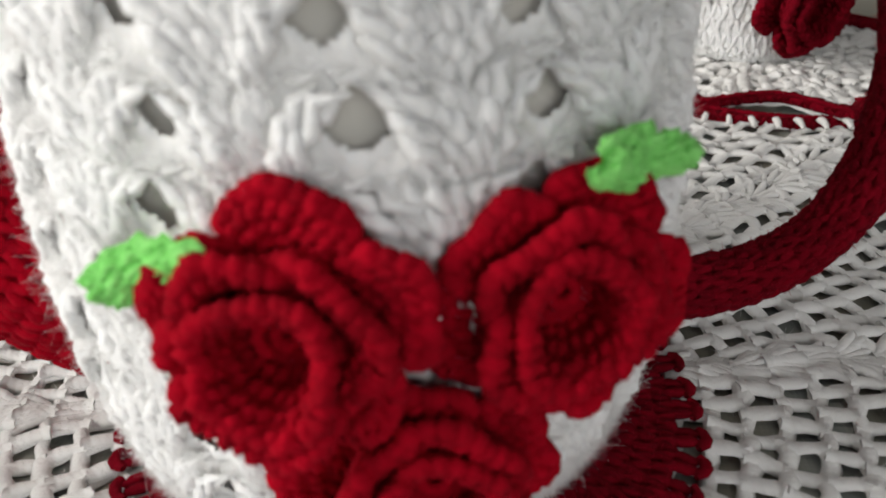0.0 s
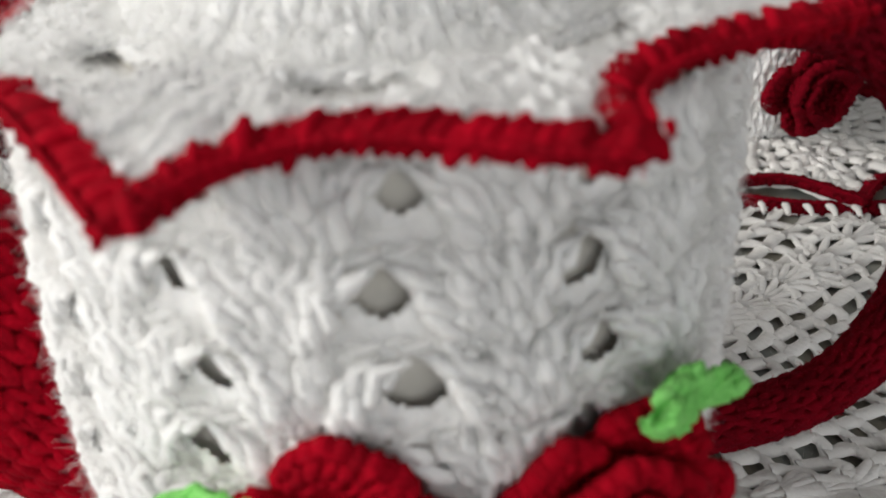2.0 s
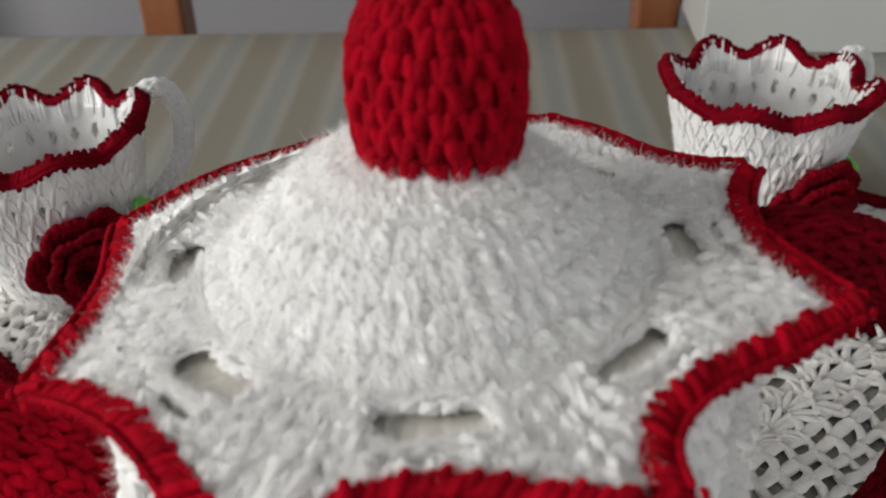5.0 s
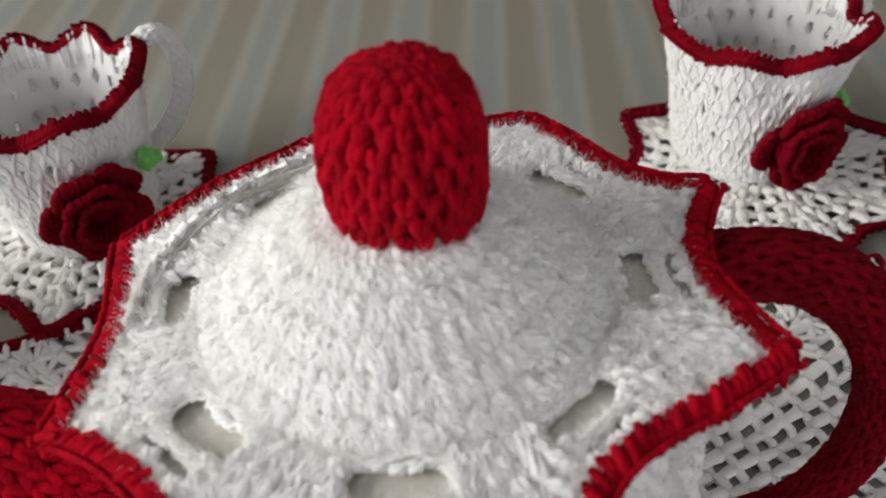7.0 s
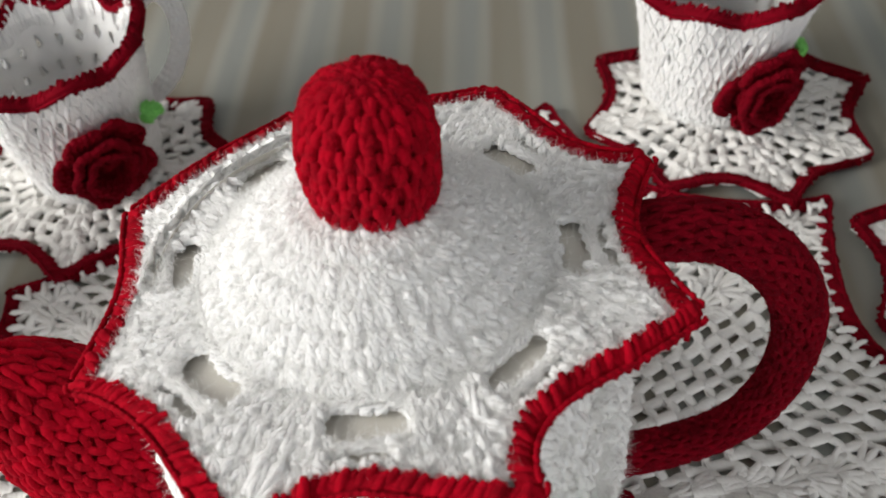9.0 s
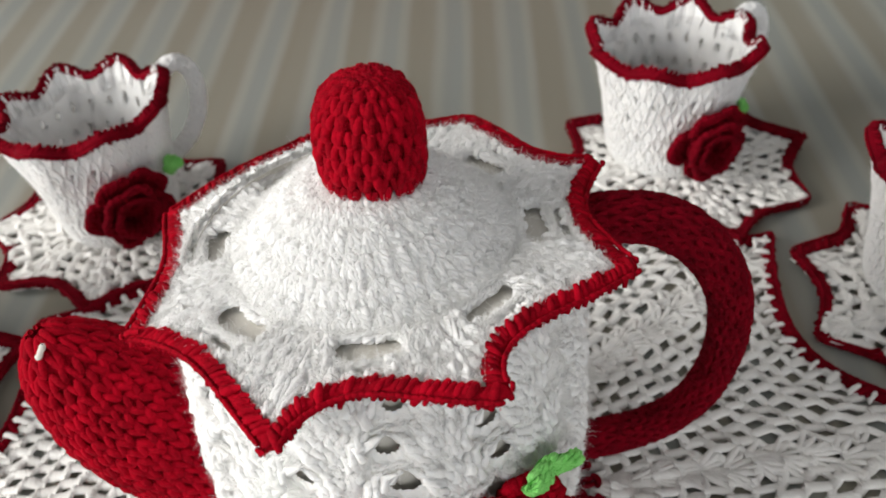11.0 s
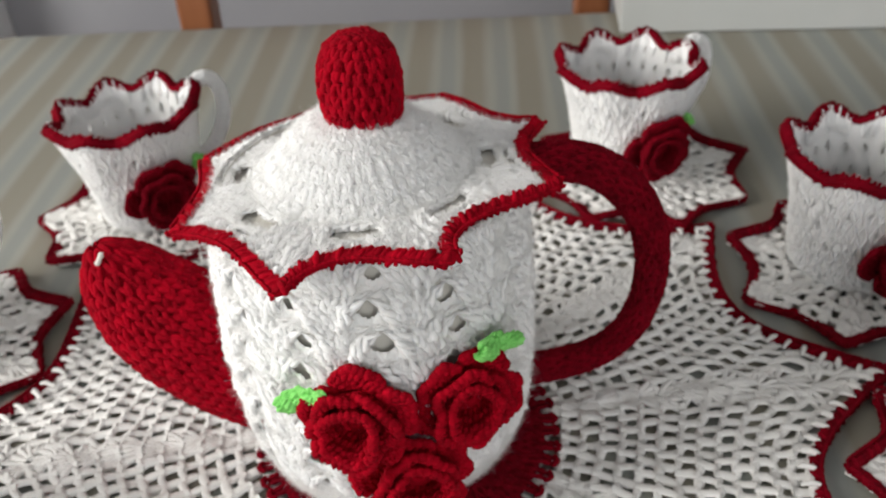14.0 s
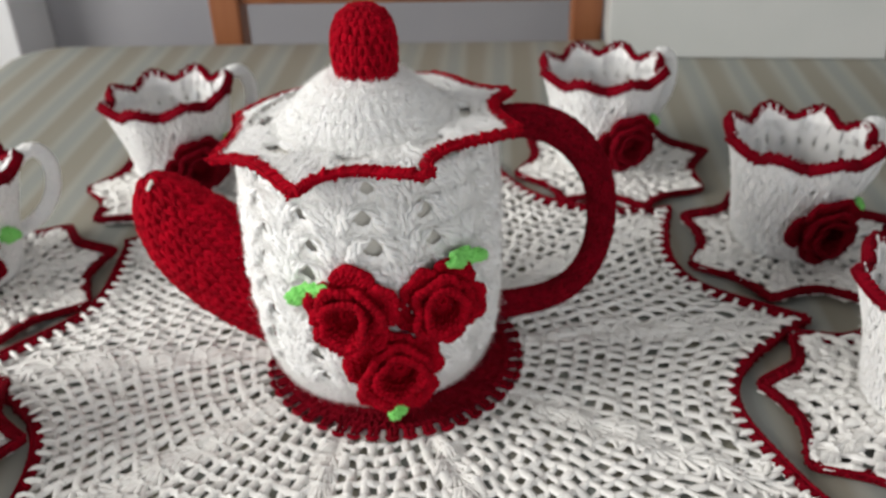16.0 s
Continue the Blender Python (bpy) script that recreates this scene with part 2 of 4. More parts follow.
    def mesh(self, name, mat, smooth=True):
        v, f, uv = np.concatenate(self.v), np.concatenate(self.f), np.concatenate(self.uv)
        me = bpy.data.meshes.new(name)
        me.vertices.add(len(v)), me.loops.add(len(f) * 4), me.polygons.add(len(f))
        me.vertices.foreach_set("co", v.astype(np.float32).ravel())
        me.loops.foreach_set("vertex_index", f.astype(np.int32).ravel())
        me.polygons.foreach_set("loop_start", np.arange(len(f), dtype=np.int32) * 4)
        me.polygons.foreach_set("use_smooth", np.full(len(f), smooth))
        me.uv_layers.new(name="UVMap").data.foreach_set("uv", uv.astype(np.float32).ravel())
        me.update(calc_edges=True)
        me.materials.append(mat)
        if self.h:
            slot = np.zeros(len(f), np.int32)
            for a, b in self.h:
                slot[a:b] = 1
            me.materials.append(HAIR[mat.name])
            me.polygons.foreach_set("material_index", slot)
        return me


def part(name, made, mat, parent=None, label=""):
    me = made.mesh(name, mat) if isinstance(made, Yarn) else made
    ob = new(name, me)
    ob.parent = parent
    return tagged(ob, label)


def thing(name, label, category, group="", at=(0, 0, 0), turn=0):
    ob = new(name)
    ob.empty_display_size = 0.01
    ob.matrix_world = pose(*at, 0, 0, turn)
    return tagged(ob, label, category, group)


def box_mesh(name, x0, x1, y0, y1, z0, z1, mat, bevel=0.0):
    bm = bmesh.new()
    bmesh.ops.create_cube(bm, size=1)
    for v in bm.verts:
        v.co = (x0 + (v.co.x + 0.5) * (x1 - x0), y0 + (v.co.y + 0.5) * (y1 - y0), z0 + (v.co.z + 0.5) * (z1 - z0))
    if bevel:
        bmesh.ops.bevel(bm, geom=bm.edges[:], offset=bevel, segments=3, affect="EDGES", profile=0.5)
    me = bpy.data.meshes.new(name)
    bm.to_mesh(me), bm.free()
    me.materials.append(mat)
    return me


FLIPPED = []


def normals(S, u, v, e=1e-3):
    """Which way a surface faces; those in FLIPPED run the other way round."""
    return (-1 if S in FLIPPED else 1) * unit(np.cross(S(u + e, v) - S(u - e, v), S(u, v + e) - S(u, v - e)))


def lay(y, S, u, v, lift, radius, sides=6, flat=1.0, taper=0.6):
    """Strands over a surface S(u, v); u, v and lift are (n, m)."""
    nn = normals(S, u, v)
    y.tubes(S(u, v) + nn * lift[..., None], radius, sides, nn, flat, taper)


def v_stitches(y, S, edges, counts, r, swell=0.0006, loose=0.06, sides=6, spread=0.42):
    """Rows of crochet stitches, each two legs that open like a V."""
    t = np.linspace(0, 1, 5)
    for i, n in enumerate(counts):
        v0, v1 = edges[i], edges[i + 1]
        dv = v1 - v0
        u = ((np.arange(n) + 0.5 * (i % 2)) / n)[:, None]
        for s in (-1, 1):
            j = rng.normal(0, loose / n, (n, 1))
            uu = u + j + s * spread / n * t
            vv = v0 - 0.12 * dv + 1.2 * dv * t + rng.normal(0, loose * abs(dv), (n, 1))
            lift = swell * np.sin(np.pi * (0.12 + 0.72 * t)) * rng.uniform(0.7, 1.3, (n, 1))
            lay(y, S, uu, vv, np.broadcast_to(lift, uu.shape), r * rng.uniform(0.88, 1.12, (n, 1)), sides)


def surface_fuzz(y, S, n, length, u0=0.0, u1=1.0, v0=0.0, v1=1.0, width=0.00011, lift=0.001):
    u, v = rng.uniform(u0, u1, n), rng.uniform(v0, v1, n)
    nn = normals(S, u, v)
    y.fibres(S(u, v) + nn * lift, nn, length, width)


def lathe(profile, wob=0.0):
    """A surface of turning: u round, v along the profile of (r, z)."""
    pr = np.array(profile, float)
    s = np.linspace(0, 1, len(pr))

    def S(u, v):
        r, z = np.interp(v, s, pr[:, 0]), np.interp(v, s, pr[:, 1])
        r = r + (v - np.clip(v, 0, 1)) * 0 + wob * np.sin(u * 2 * np.pi * 3 + z * 60)
        a = u * 2 * np.pi
        return np.stack([r * np.cos(a), r * np.sin(a), z + (v - np.clip(v, 0, 1)) * 0.05], -1)

    return S


def full(S, nu, nv, y, off=0.0, v0=0.0, v1=1.0, keep=None):
    """The sheet below the stitches of a round surface."""
    u, v = np.meshgrid(np.arange(nu) / nu, np.linspace(v0, v1, nv), indexing="ij")
    y.sheet(S(u, v) + normals(S, u, v) * off, keep, True)


def closed_path(fn, n):
    """n places evenly spread along the closed curve fn(0..1)."""
    p = fn(np.linspace(0, 1, 2001))
    d = np.concatenate([[0], np.cumsum(np.linalg.norm(np.diff(p, axis=0), axis=1))])
    s = np.linspace(0, d[-1], n, endpoint=False)
    return np.stack([np.interp(s, d, p[:, k]) for k in range(3)], 1), d[-1]


def edging(y, fn, width, step, r, up=(0, 0, 1), fuzz=0, lift=0.0):
    """Crocheted border: slanted wraps over a core that runs round the curve, and a chain on top."""
    _, total = closed_path(fn, 10)
    n = int(total / step)
    c, _ = closed_path(fn, n)
    tan = unit(np.roll(c, -1, 0) - np.roll(c, 1, 0))
    upv = np.broadcast_to(np.asarray(up, float), c.shape) if np.ndim(up) == 1 else up(c)
    side = unit(np.cross(upv, tan))
    upv = np.cross(tan, side)
    y.loop(c + upv * lift, np.r_[width * 0.45 * np.ones(n + 2)], 8, (0, 0, 1), 0.75)
    t = np.linspace(-1, 1, 5)[None, :, None]
    w = width * 0.5 * rng.uniform(0.85, 1.12, (n, 1, 1))
    p = c[:, None] + side[:, None] * t * w + tan[:, None] * t * step * 0.75 + upv[:, None] * (0.0014 * np.cos(t * 1.5) + lift) + rng.normal(0, 0.00035, (n, 1, 3))
    y.tubes(p, r * rng.uniform(0.85, 1.15, (n, 1)), 6, upv, 0.9)
    q = c[:, None] + side[:, None] * (-0.32 * width) + tan[:, None] * np.linspace(-0.75, 0.75, 4)[None, :, None] * step + upv[:, None] * (0.0022 + lift + 0.0005 * np.cos(np.linspace(-1.5, 1.5, 4))[None, :, None])
    y.tubes(q, r * 0.65, 6, upv)
    if fuzz:
        k = rng.integers(0, n, fuzz)
        y.fibres(c[k] + side[k] * rng.uniform(-0.5, 0.5, (fuzz, 1)) * width + upv[k] * 0.0015, upv[k] + side[k] * rng.normal(0, 1, (fuzz, 1)), 0.0015, 0.0001)


def star(tips, valleys, angles, sharp=1.0, skew=None):
    """Radius round a star from its tips; the sides hang in between them."""
    a = np.radians(np.array(angles, float))
    order = np.argsort(a)
    a, tips, valleys = a[order], np.array(tips, float)[order], np.array(valleys, float)[order]
    aa = np.concatenate([[a[-1] - 2 * np.pi], a, [a[0] + 2 * np.pi]])
    tt = np.concatenate([[tips[-1]], tips, [tips[0]]])
    vv = np.concatenate([[valleys[-1]], valleys])

    def R(th):
        th = (np.asarray(th) - a[0]) % (2 * np.pi) + a[0]
        i = np.clip(np.searchsorted(aa, th, side="right") - 1, 0, len(aa) - 2)
        f = (th - aa[i]) / (aa[i + 1] - aa[i])
        straight = tt[i] * (1 - f) + tt[i + 1] * f
        bend = f if skew is None else f ** np.array([skew[-1], *skew])[np.minimum(i, len(skew))]
        dip = (straight - vv[np.minimum(i, len(vv) - 1)]) * (np.sin(np.pi * bend) ** sharp)
        return straight - dip

    return R


# ---- setting ----
FLOOR = -0.75


def structure(name, me, label=""):
    ob = new(name, me)
    return tagged(ob, label, "", "", "structure")


structure("floor", box_mesh("floor", -1.6, 2.4, -2.3, 1.25, FLOOR - 0.1, FLOOR, TILE))
structure("ceiling", box_mesh("ceiling", -1.6, 2.4, -2.3, 1.25, 1.85, 1.95, TRIM))
structure("wall_north", box_mesh("wall_north", -1.6, 2.4, 1.05, 1.2, FLOOR, 1.85, WALL))
# Unseen south wall, its opening made up for the added fill lamp.
structure("wall_south_below_fill", box_mesh("wall_south_below_fill", -1.6, 2.4, -2.35, -2.2, FLOOR, 0.32, WALL))
structure("wall_south_above_fill", box_mesh("wall_south_above_fill", -1.6, 2.4, -2.35, -2.2, 1.58, 1.85, WALL))
structure("wall_south_left", box_mesh("wall_south_left", -1.6, -0.40, -2.35, -2.2, 0.32, 1.58, WALL))
structure("wall_south_right", box_mesh("wall_south_right", 1.90, 2.4, -2.35, -2.2, 0.32, 1.58, WALL))
structure("wall_east", box_mesh("wall_east", 2.3, 2.45, -2.2, 1.05, FLOOR, 1.85, WALL))
structure("wall_west_sill", box_mesh("wall_west_sill", -1.65, -1.5, -2.2, 1.05, FLOOR, 0.28, WALL))
structure("wall_west_head", box_mesh("wall_west_head", -1.65, -1.5, -2.2, 1.05, 1.48, 1.85, WALL))
structure("wall_west_front", box_mesh("wall_west_front", -1.65, -1.5, -2.2, -0.98, 0.28, 1.48, WALL))
structure("wall_west_back", box_mesh("wall_west_back", -1.65, -1.5, 0.14, 1.05, 0.28, 1.48, WALL))
structure("trim", box_mesh("trim", -1.5, -0.66, 0.93, 1.048, FLOOR, 1.85, TRIM, 0.004), "white painted door casing beside the grey wall")


def build_table():
    t = thing("dining_table", "rectangular brown wooden dining table under a striped cloth", "table", at=(0.25, -0.2, 0))
    y = Yarn()
    hw, hd, rr = 0.685, 0.736, 0.05
    k = 12
    out = []
    for cx, cy, a0 in ((hw - rr, hd - rr, 0), (-hw + rr, hd - rr, 90), (-hw + rr, -hd + rr, 180), (hw - rr, -hd + rr, 270)):
        for a in np.radians(np.linspace(a0, a0 + 90, k)):
            out.append((cx + rr * np.cos(a), cy + rr * np.sin(a)))
    out = np.array(out)
    levels = [(0.001, 0.0), (0.90, 0.0), (0.985, 0.0), (0.996, -0.002), (1.0, -0.007), (1.003, -0.05), (1.004, -0.12)]
    v = np.stack([np.concatenate([out * s, np.full((len(out), 1), z)], 1) for s, z in levels], 1)
    y.sheet(v, None, True)
    cloth = part("tablecloth", y, CLOTH)
    cloth.matrix_world = pose(0.25, -0.2, 0)
    tagged(cloth, "beige and pale blue striped woven cloth spread over the table", "tablecloth")
    part("tabletop", box_mesh("tabletop", -hw + 0.02, hw - 0.02, -hd + 0.02, hd - 0.02, -0.04, -0.003, WOOD, 0.006), None, t)
    for sx in (-1, 1):
        for sy in (-1, 1):
            x, yy = sx * (hw - 0.09), sy * (hd - 0.09)
            part("leg", box_mesh("leg", x - 0.03, x + 0.03, yy - 0.03, yy + 0.03, FLOOR, -0.04, WOOD, 0.005), None, t)
    return t


def build_chair():
    c = thing("chair", "brown wooden chair pushed up behind the table", "chair", at=(-0.038, 0.58, FLOOR))
    top = 0.75 + 0.17
    for x in (-0.189, 0.189):
        part("back_post", box_mesh("back_post", x - 0.0165, x + 0.0165, -0.017, 0.017, 0, top, WOOD, 0.004), None, c)
        part("front_leg", box_mesh("front_leg", x - 0.018, x + 0.018, -0.40, -0.365, 0, 0.44, WOOD, 0.004), None, c)
    part("top_rail", box_mesh("top_rail", -0.1725, 0.1725, -0.010, 0.010, top - 0.06, top - 0.005, WOOD, 0.004), None, c)
    part("middle_rail", box_mesh("middle_rail", -0.1725, 0.1725, -0.010, 0.010, 0.778, 0.825, WOOD, 0.004), None, c)
    part("lower_rail", box_mesh("lower_rail", -0.1725, 0.1725, -0.010, 0.010, 0.50, 0.55, WOOD, 0.004), None, c)
    part("seat", box_mesh("seat", -0.20, 0.20, -0.42, -0.02, 0.44, 0.47, WOOD, 0.008), None, c)
    return c


def build_carton():
    b = thing("carton", "plain white card box standing on the tablecloth", "box", at=(0.291, 0.469, 0.0006), turn=-3)
    part("body", box_mesh("body", -0.127, 0.127, 0, 0.10, 0, 0.26, CARD, 0.0015), None, b)
    part("flap", box_mesh("flap", -0.123, 0.123, 0.002, 0.098, 0.2605, 0.2625, CARD, 0.0008), None, b)
    return b


build_table()
build_chair()
build_carton()

# ---- crochet mats ----
POT = (0.001, 0.015)


def polar(c):
    return unit(np.concatenate([c[:, :2] * 0.25, np.full((len(c), 1), 0.02)], 1))


def net(y, R, r0, mean, rings, counts, thick, fans, height=0.0014, blend=3.0, fan_span=0.075):
    """Open mesh of chains and posts from r0 out to the star R; dense fans run along the given angles."""

    def at(th, s):
        r = r0 + s * (mean - r0) + np.clip(s, 0, 2) ** blend * (R(th) - mean)
        z = height + 0.0008 * np.sin(th * 23 + s * 31) + 0.0006 * np.sin(th * 57 - s * 17)
        return np.stack([r * np.cos(th), r * np.sin(th), z + 0 * r], -1)

    up = (0, 0, 1)
    t4 = np.linspace(0, 1, 4)
    for k in range(rings):
        n = counts[min(k, len(counts) - 1)]
        s0, s1 = k / rings, (k + 1) / rings
        th = (np.arange(n) + 0.5 * (k % 2)) / n * 2 * np.pi + rng.normal(0, 0.08 / n, n)
        lean = rng.normal(0, 0.25 / n, n)
        tt = th[:, None] + lean[:, None] * t4
        ss = s0 + (s1 - s0) * (t4[None] * 1.1 - 0.05)
        y.tubes(at(tt, ss) + [0, 0, 0.0006], thick * rng.uniform(0.95, 1.35, (n, 1)), 6, up, 0.55, 0.9)
        y.tubes(at(tt + 0.26 * 2 * np.pi / n * (t4 - 0.2), ss), thick * 0.85, 6, up, 0.55, 0.9)
        arc = np.linspace(-0.56, 0.56, 5)
        ta = th[:, None] + (0.5 + arc) * 2 * np.pi / n
        sa = s1 + (s1 - s0) * 0.16 * np.cos(arc * np.pi) + rng.normal(0, 0.04 / rings, (n, 1))
        y.tubes(at(ta, sa) + [0, 0, 0.0003], thick * rng.uniform(0.85, 1.2, (n, 1)), 6, up, 0.6, 0.9)
    for a in fans:
        for k in range(1, rings, 1):
            m = 7
            base = radians(a) + rng.normal(0, 0.01)
            tt = base + np.linspace(-1, 1, m)[:, None] * fan_span * (0.25 + 0.75 * t4)
            ss = (k + 0.0 + t4[None] * 1.05) / rings
            y.tubes(at(tt, ss + 0 * tt) + [0, 0, 0.0007], thick * 0.8, 6, up, 0.8)
    return at


def build_centre_mat():
    """The large star-shaped mat under the teapot."""
    mat = thing("centre_doily", "large white crocheted star doily with shaded crimson border on the tablecloth", "doily", at=(*POT, 0.0))
    angles = [6, 41, 76, 112, 149, 187, 226, 260, 295, 331]
    tips = [0.234, 0.234, 0.232, 0.226, 0.210, 0.222, 0.226, 0.230, 0.230, 0.234]
    dips = [0.186, 0.189, 0.189, 0.186, 0.178, 0.178, 0.178, 0.178, 0.180, 0.184]
    R = star(tips, dips, angles, 0.75)
    y = Yarn()
    net(y, lambda th: R(th) - 0.003, 0.052, 0.188, 16, [48, 48, 56, 64, 72, 80, 90, 96, 104, 110, 116, 120, 124, 128, 132, 136], 0.0020, angles)
    c, _ = closed_path(lambda q: np.stack([R(q * 2 * np.pi) * np.cos(q * 2 * np.pi), R(q * 2 * np.pi) * np.sin(q * 2 * np.pi), 0.004 + 0 * q], -1), 190)
    tan = unit(np.roll(c, -1, 0) - np.roll(c, 1, 0))
    side = np.cross([0, 0, 1.0], tan)
    t = np.linspace(0, 1, 5)
    y.tubes(c[:, None] + side[:, None] * (0.0075 - 0.0078 * t)[None, :, None] + tan[:, None] * rng.normal(0, 0.001, (190, 1, 1)) * t[None, :, None] + np.array([0, 0, 1.0]) * (0.0012 * np.sin(np.pi * t))[None, :, None], 0.0013 * rng.uniform(0.8, 1.2, (190, 1)), 6)
    pts = np.concatenate(y.v)
    k = rng.integers(0, len(pts), 14000)
    y.fibres(pts[k], np.tile([0, 0, 1.0], (14000, 1)), 0.0022, 0.00014)
    part("net", y, SHADED_WHITE, mat, "open white crocheted net")
    e = Yarn()
    edging(e, lambda s: np.stack([R(s * 2 * np.pi) * np.cos(s * 2 * np.pi), R(s * 2 * np.pi) * np.sin(s * 2 * np.pi), 0.0026 + 0.001 * np.sin(s * 90)], -1), 0.0060, 0.0028, 0.0015, fuzz=7000)
    part("border", e, SHADED_RED, mat, "shaded crimson crocheted border")
    return mat


def build_pot_mat():
    """The round red mat right under the teapot."""
    mat = thing("pot_mat", "round shaded crimson crocheted mat with looped edge under the teapot", "mat", at=(POT[0] + 0.0085, POT[1] - 0.010, 0.0))
    y = Yarn()
    S = lathe([(0.004, 0.0060), (0.02, 0.0060), (0.04, 0.0060), (0.0605, 0.0052)])
    FLIPPED.append(S)
    full(S, 120, 16, y)
    v_stitches(y, S, np.linspace(0.62, 1.0, 6), [76, 82, 86, 90, 92], 0.0012, 0.0004, 0.09)
    n = 46
    a = np.arange(n) / n * 2 * np.pi + rng.normal(0, 0.008, n)
    t = np.linspace(0, 1, 4)
    for d in (-0.030, 0.030):
        r = 0.0590 + t * 0.0062
        aa = a[:, None] + d * (1 - 0.4 * t)
        y.tubes(np.stack([r * np.cos(aa), r * np.sin(aa), 0.0052 + 0 * aa - 0.0006 * t], -1), 0.0015, 6, (0, 0, 1), 0.8)
    arc = np.linspace(-0.048, 0.048, 5)
    aa = a[:, None] + arc
    r = 0.0648 + 0.0018 * np.cos(arc / 0.048 * 1.5) + rng.normal(0, 0.0005, (n, 1))
    y.tubes(np.stack([r * np.cos(aa), r * np.sin(aa), 0.0048 + 0 * aa], -1), 0.0015, 6, (0, 0, 1), 0.8)
    surface_fuzz(y, S, 5000, 0.002, v0=0.7)
    part("crochet", y, SHADED_RED, mat)
    return mat


def saucer_star():
    return star([0.0700, 0.0690, 0.0715, 0.0690, 0.0705, 0.0680, 0.0710, 0.0695], [0.0570, 0.0555, 0.0575, 0.0560, 0.0560, 0.0575, 0.0555, 0.0565], [-180 + 45 * k for k in range(8)], 0.9)


def build_saucer():
    s = thing("coaster", "small white crocheted star coaster with shaded crimson border under a cup", "coaster", "coasters round the teapot")
    R = saucer_star()
    y = Yarn()
    at = net(y, lambda th: R(th) - 0.002, 0.012, 0.057, 5, [16, 22, 28, 30, 34], 0.0023, [-180 + 45 * k for k in range(8)], 0.0035, 2.0, 0.13)
    part("net", y, SHADED_WHITE, s, "white crocheted centre")
    e = Yarn()
    edging(e, lambda q: np.stack([R(q * 2 * np.pi) * np.cos(q * 2 * np.pi), R(q * 2 * np.pi) * np.sin(q * 2 * np.pi), 0.0042 + 0.0022 * np.sin(q * 2 * np.pi * 3 + 1)], -1), 0.0066, 0.0026, 0.0013, fuzz=1500)
    part("border", e, SHADED_RED, s, "shaded crimson crocheted border")
    return s


# ---- roses ----


def petal(y, a0, span, r_in, r_out, h0, h1, curl, rows=3, n=9, r=0.0012, ruffle=0.0012, at=(0.0, 0.0)):
    """One cupped petal round the rose's own axis (+z), with stitched rows and a rolled rim."""
    ph = rng.uniform(0, 6)

    def S(u, v):
        w = 2 * u - 1
        edge = np.sqrt(np.clip(1 - 0.92 * w**4, 0.05, 1))
        vv = np.clip(v, -0.1, 1.3) * edge
        a = a0 + w * span / 2
        rad = r_in + (r_out - r_in) * vv + curl * np.clip(vv, 0, 2) ** 3 + ruffle * np.sin(w * 6 + ph) * vv
        h = h0 + (h1 - h0) * np.sin(np.clip(vv, 0, 1.2) * 1.5)
        return np.stack([at[0] + rad * np.cos(a), at[1] + rad * np.sin(a), h], -1)

    u, v = np.meshgrid(np.linspace(0, 1, 17), np.linspace(0, 1, 7), indexing="ij")
    p, nn = S(u, v), normals(S, u, v)
    y.sheet(p + nn * r * 0.8), y.sheet((p - nn * r * 0.8)[::-1])
    t = np.linspace(0, 1, 4)
    for k in range(rows):
        for side in (-1, 1):
            uu = ((np.arange(n) + 0.25 + 0.5 * (k % 2)) / n)[:, None] + 0.8 / n * (t - 0.5) * side + rng.normal(0, 0.1 / n, (n, 1))
            vv = (k + 0.12 + t * 0.8)[None] / rows + rng.normal(0, 0.1 / rows, (n, 1)) + 0 * uu
            lift = side * (0.0005 + 0.0006 * np.sin(np.pi * t))[None] + 0 * uu
            lay(y, S, uu, vv, lift, r * rng.uniform(0.9, 1.2, (n, 1)), 6, 1.0, 0.5)
    m = n + 3
    uu = np.linspace(0.01, 0.99, m)[:, None] + np.linspace(-0.6, 0.6, 4) / m
    uu = np.clip(uu, 0.0, 1.0)
    vv = 1.0 + 0.07 * np.sin(np.linspace(0, np.pi, 4))[None] + 0 * uu
    lay(y, S, uu, vv, 0 * uu, r * 1.6 * rng.uniform(0.9, 1.15, (m, 1)))
    k = 420
    ru, rv = rng.uniform(0, 1, k), rng.uniform(0.5, 1.05, k)
    y.fibres(S(ru, rv), normals(S, ru, rv) * rng.choice([-1, 1], (k, 1)), 0.0018, 0.0001)


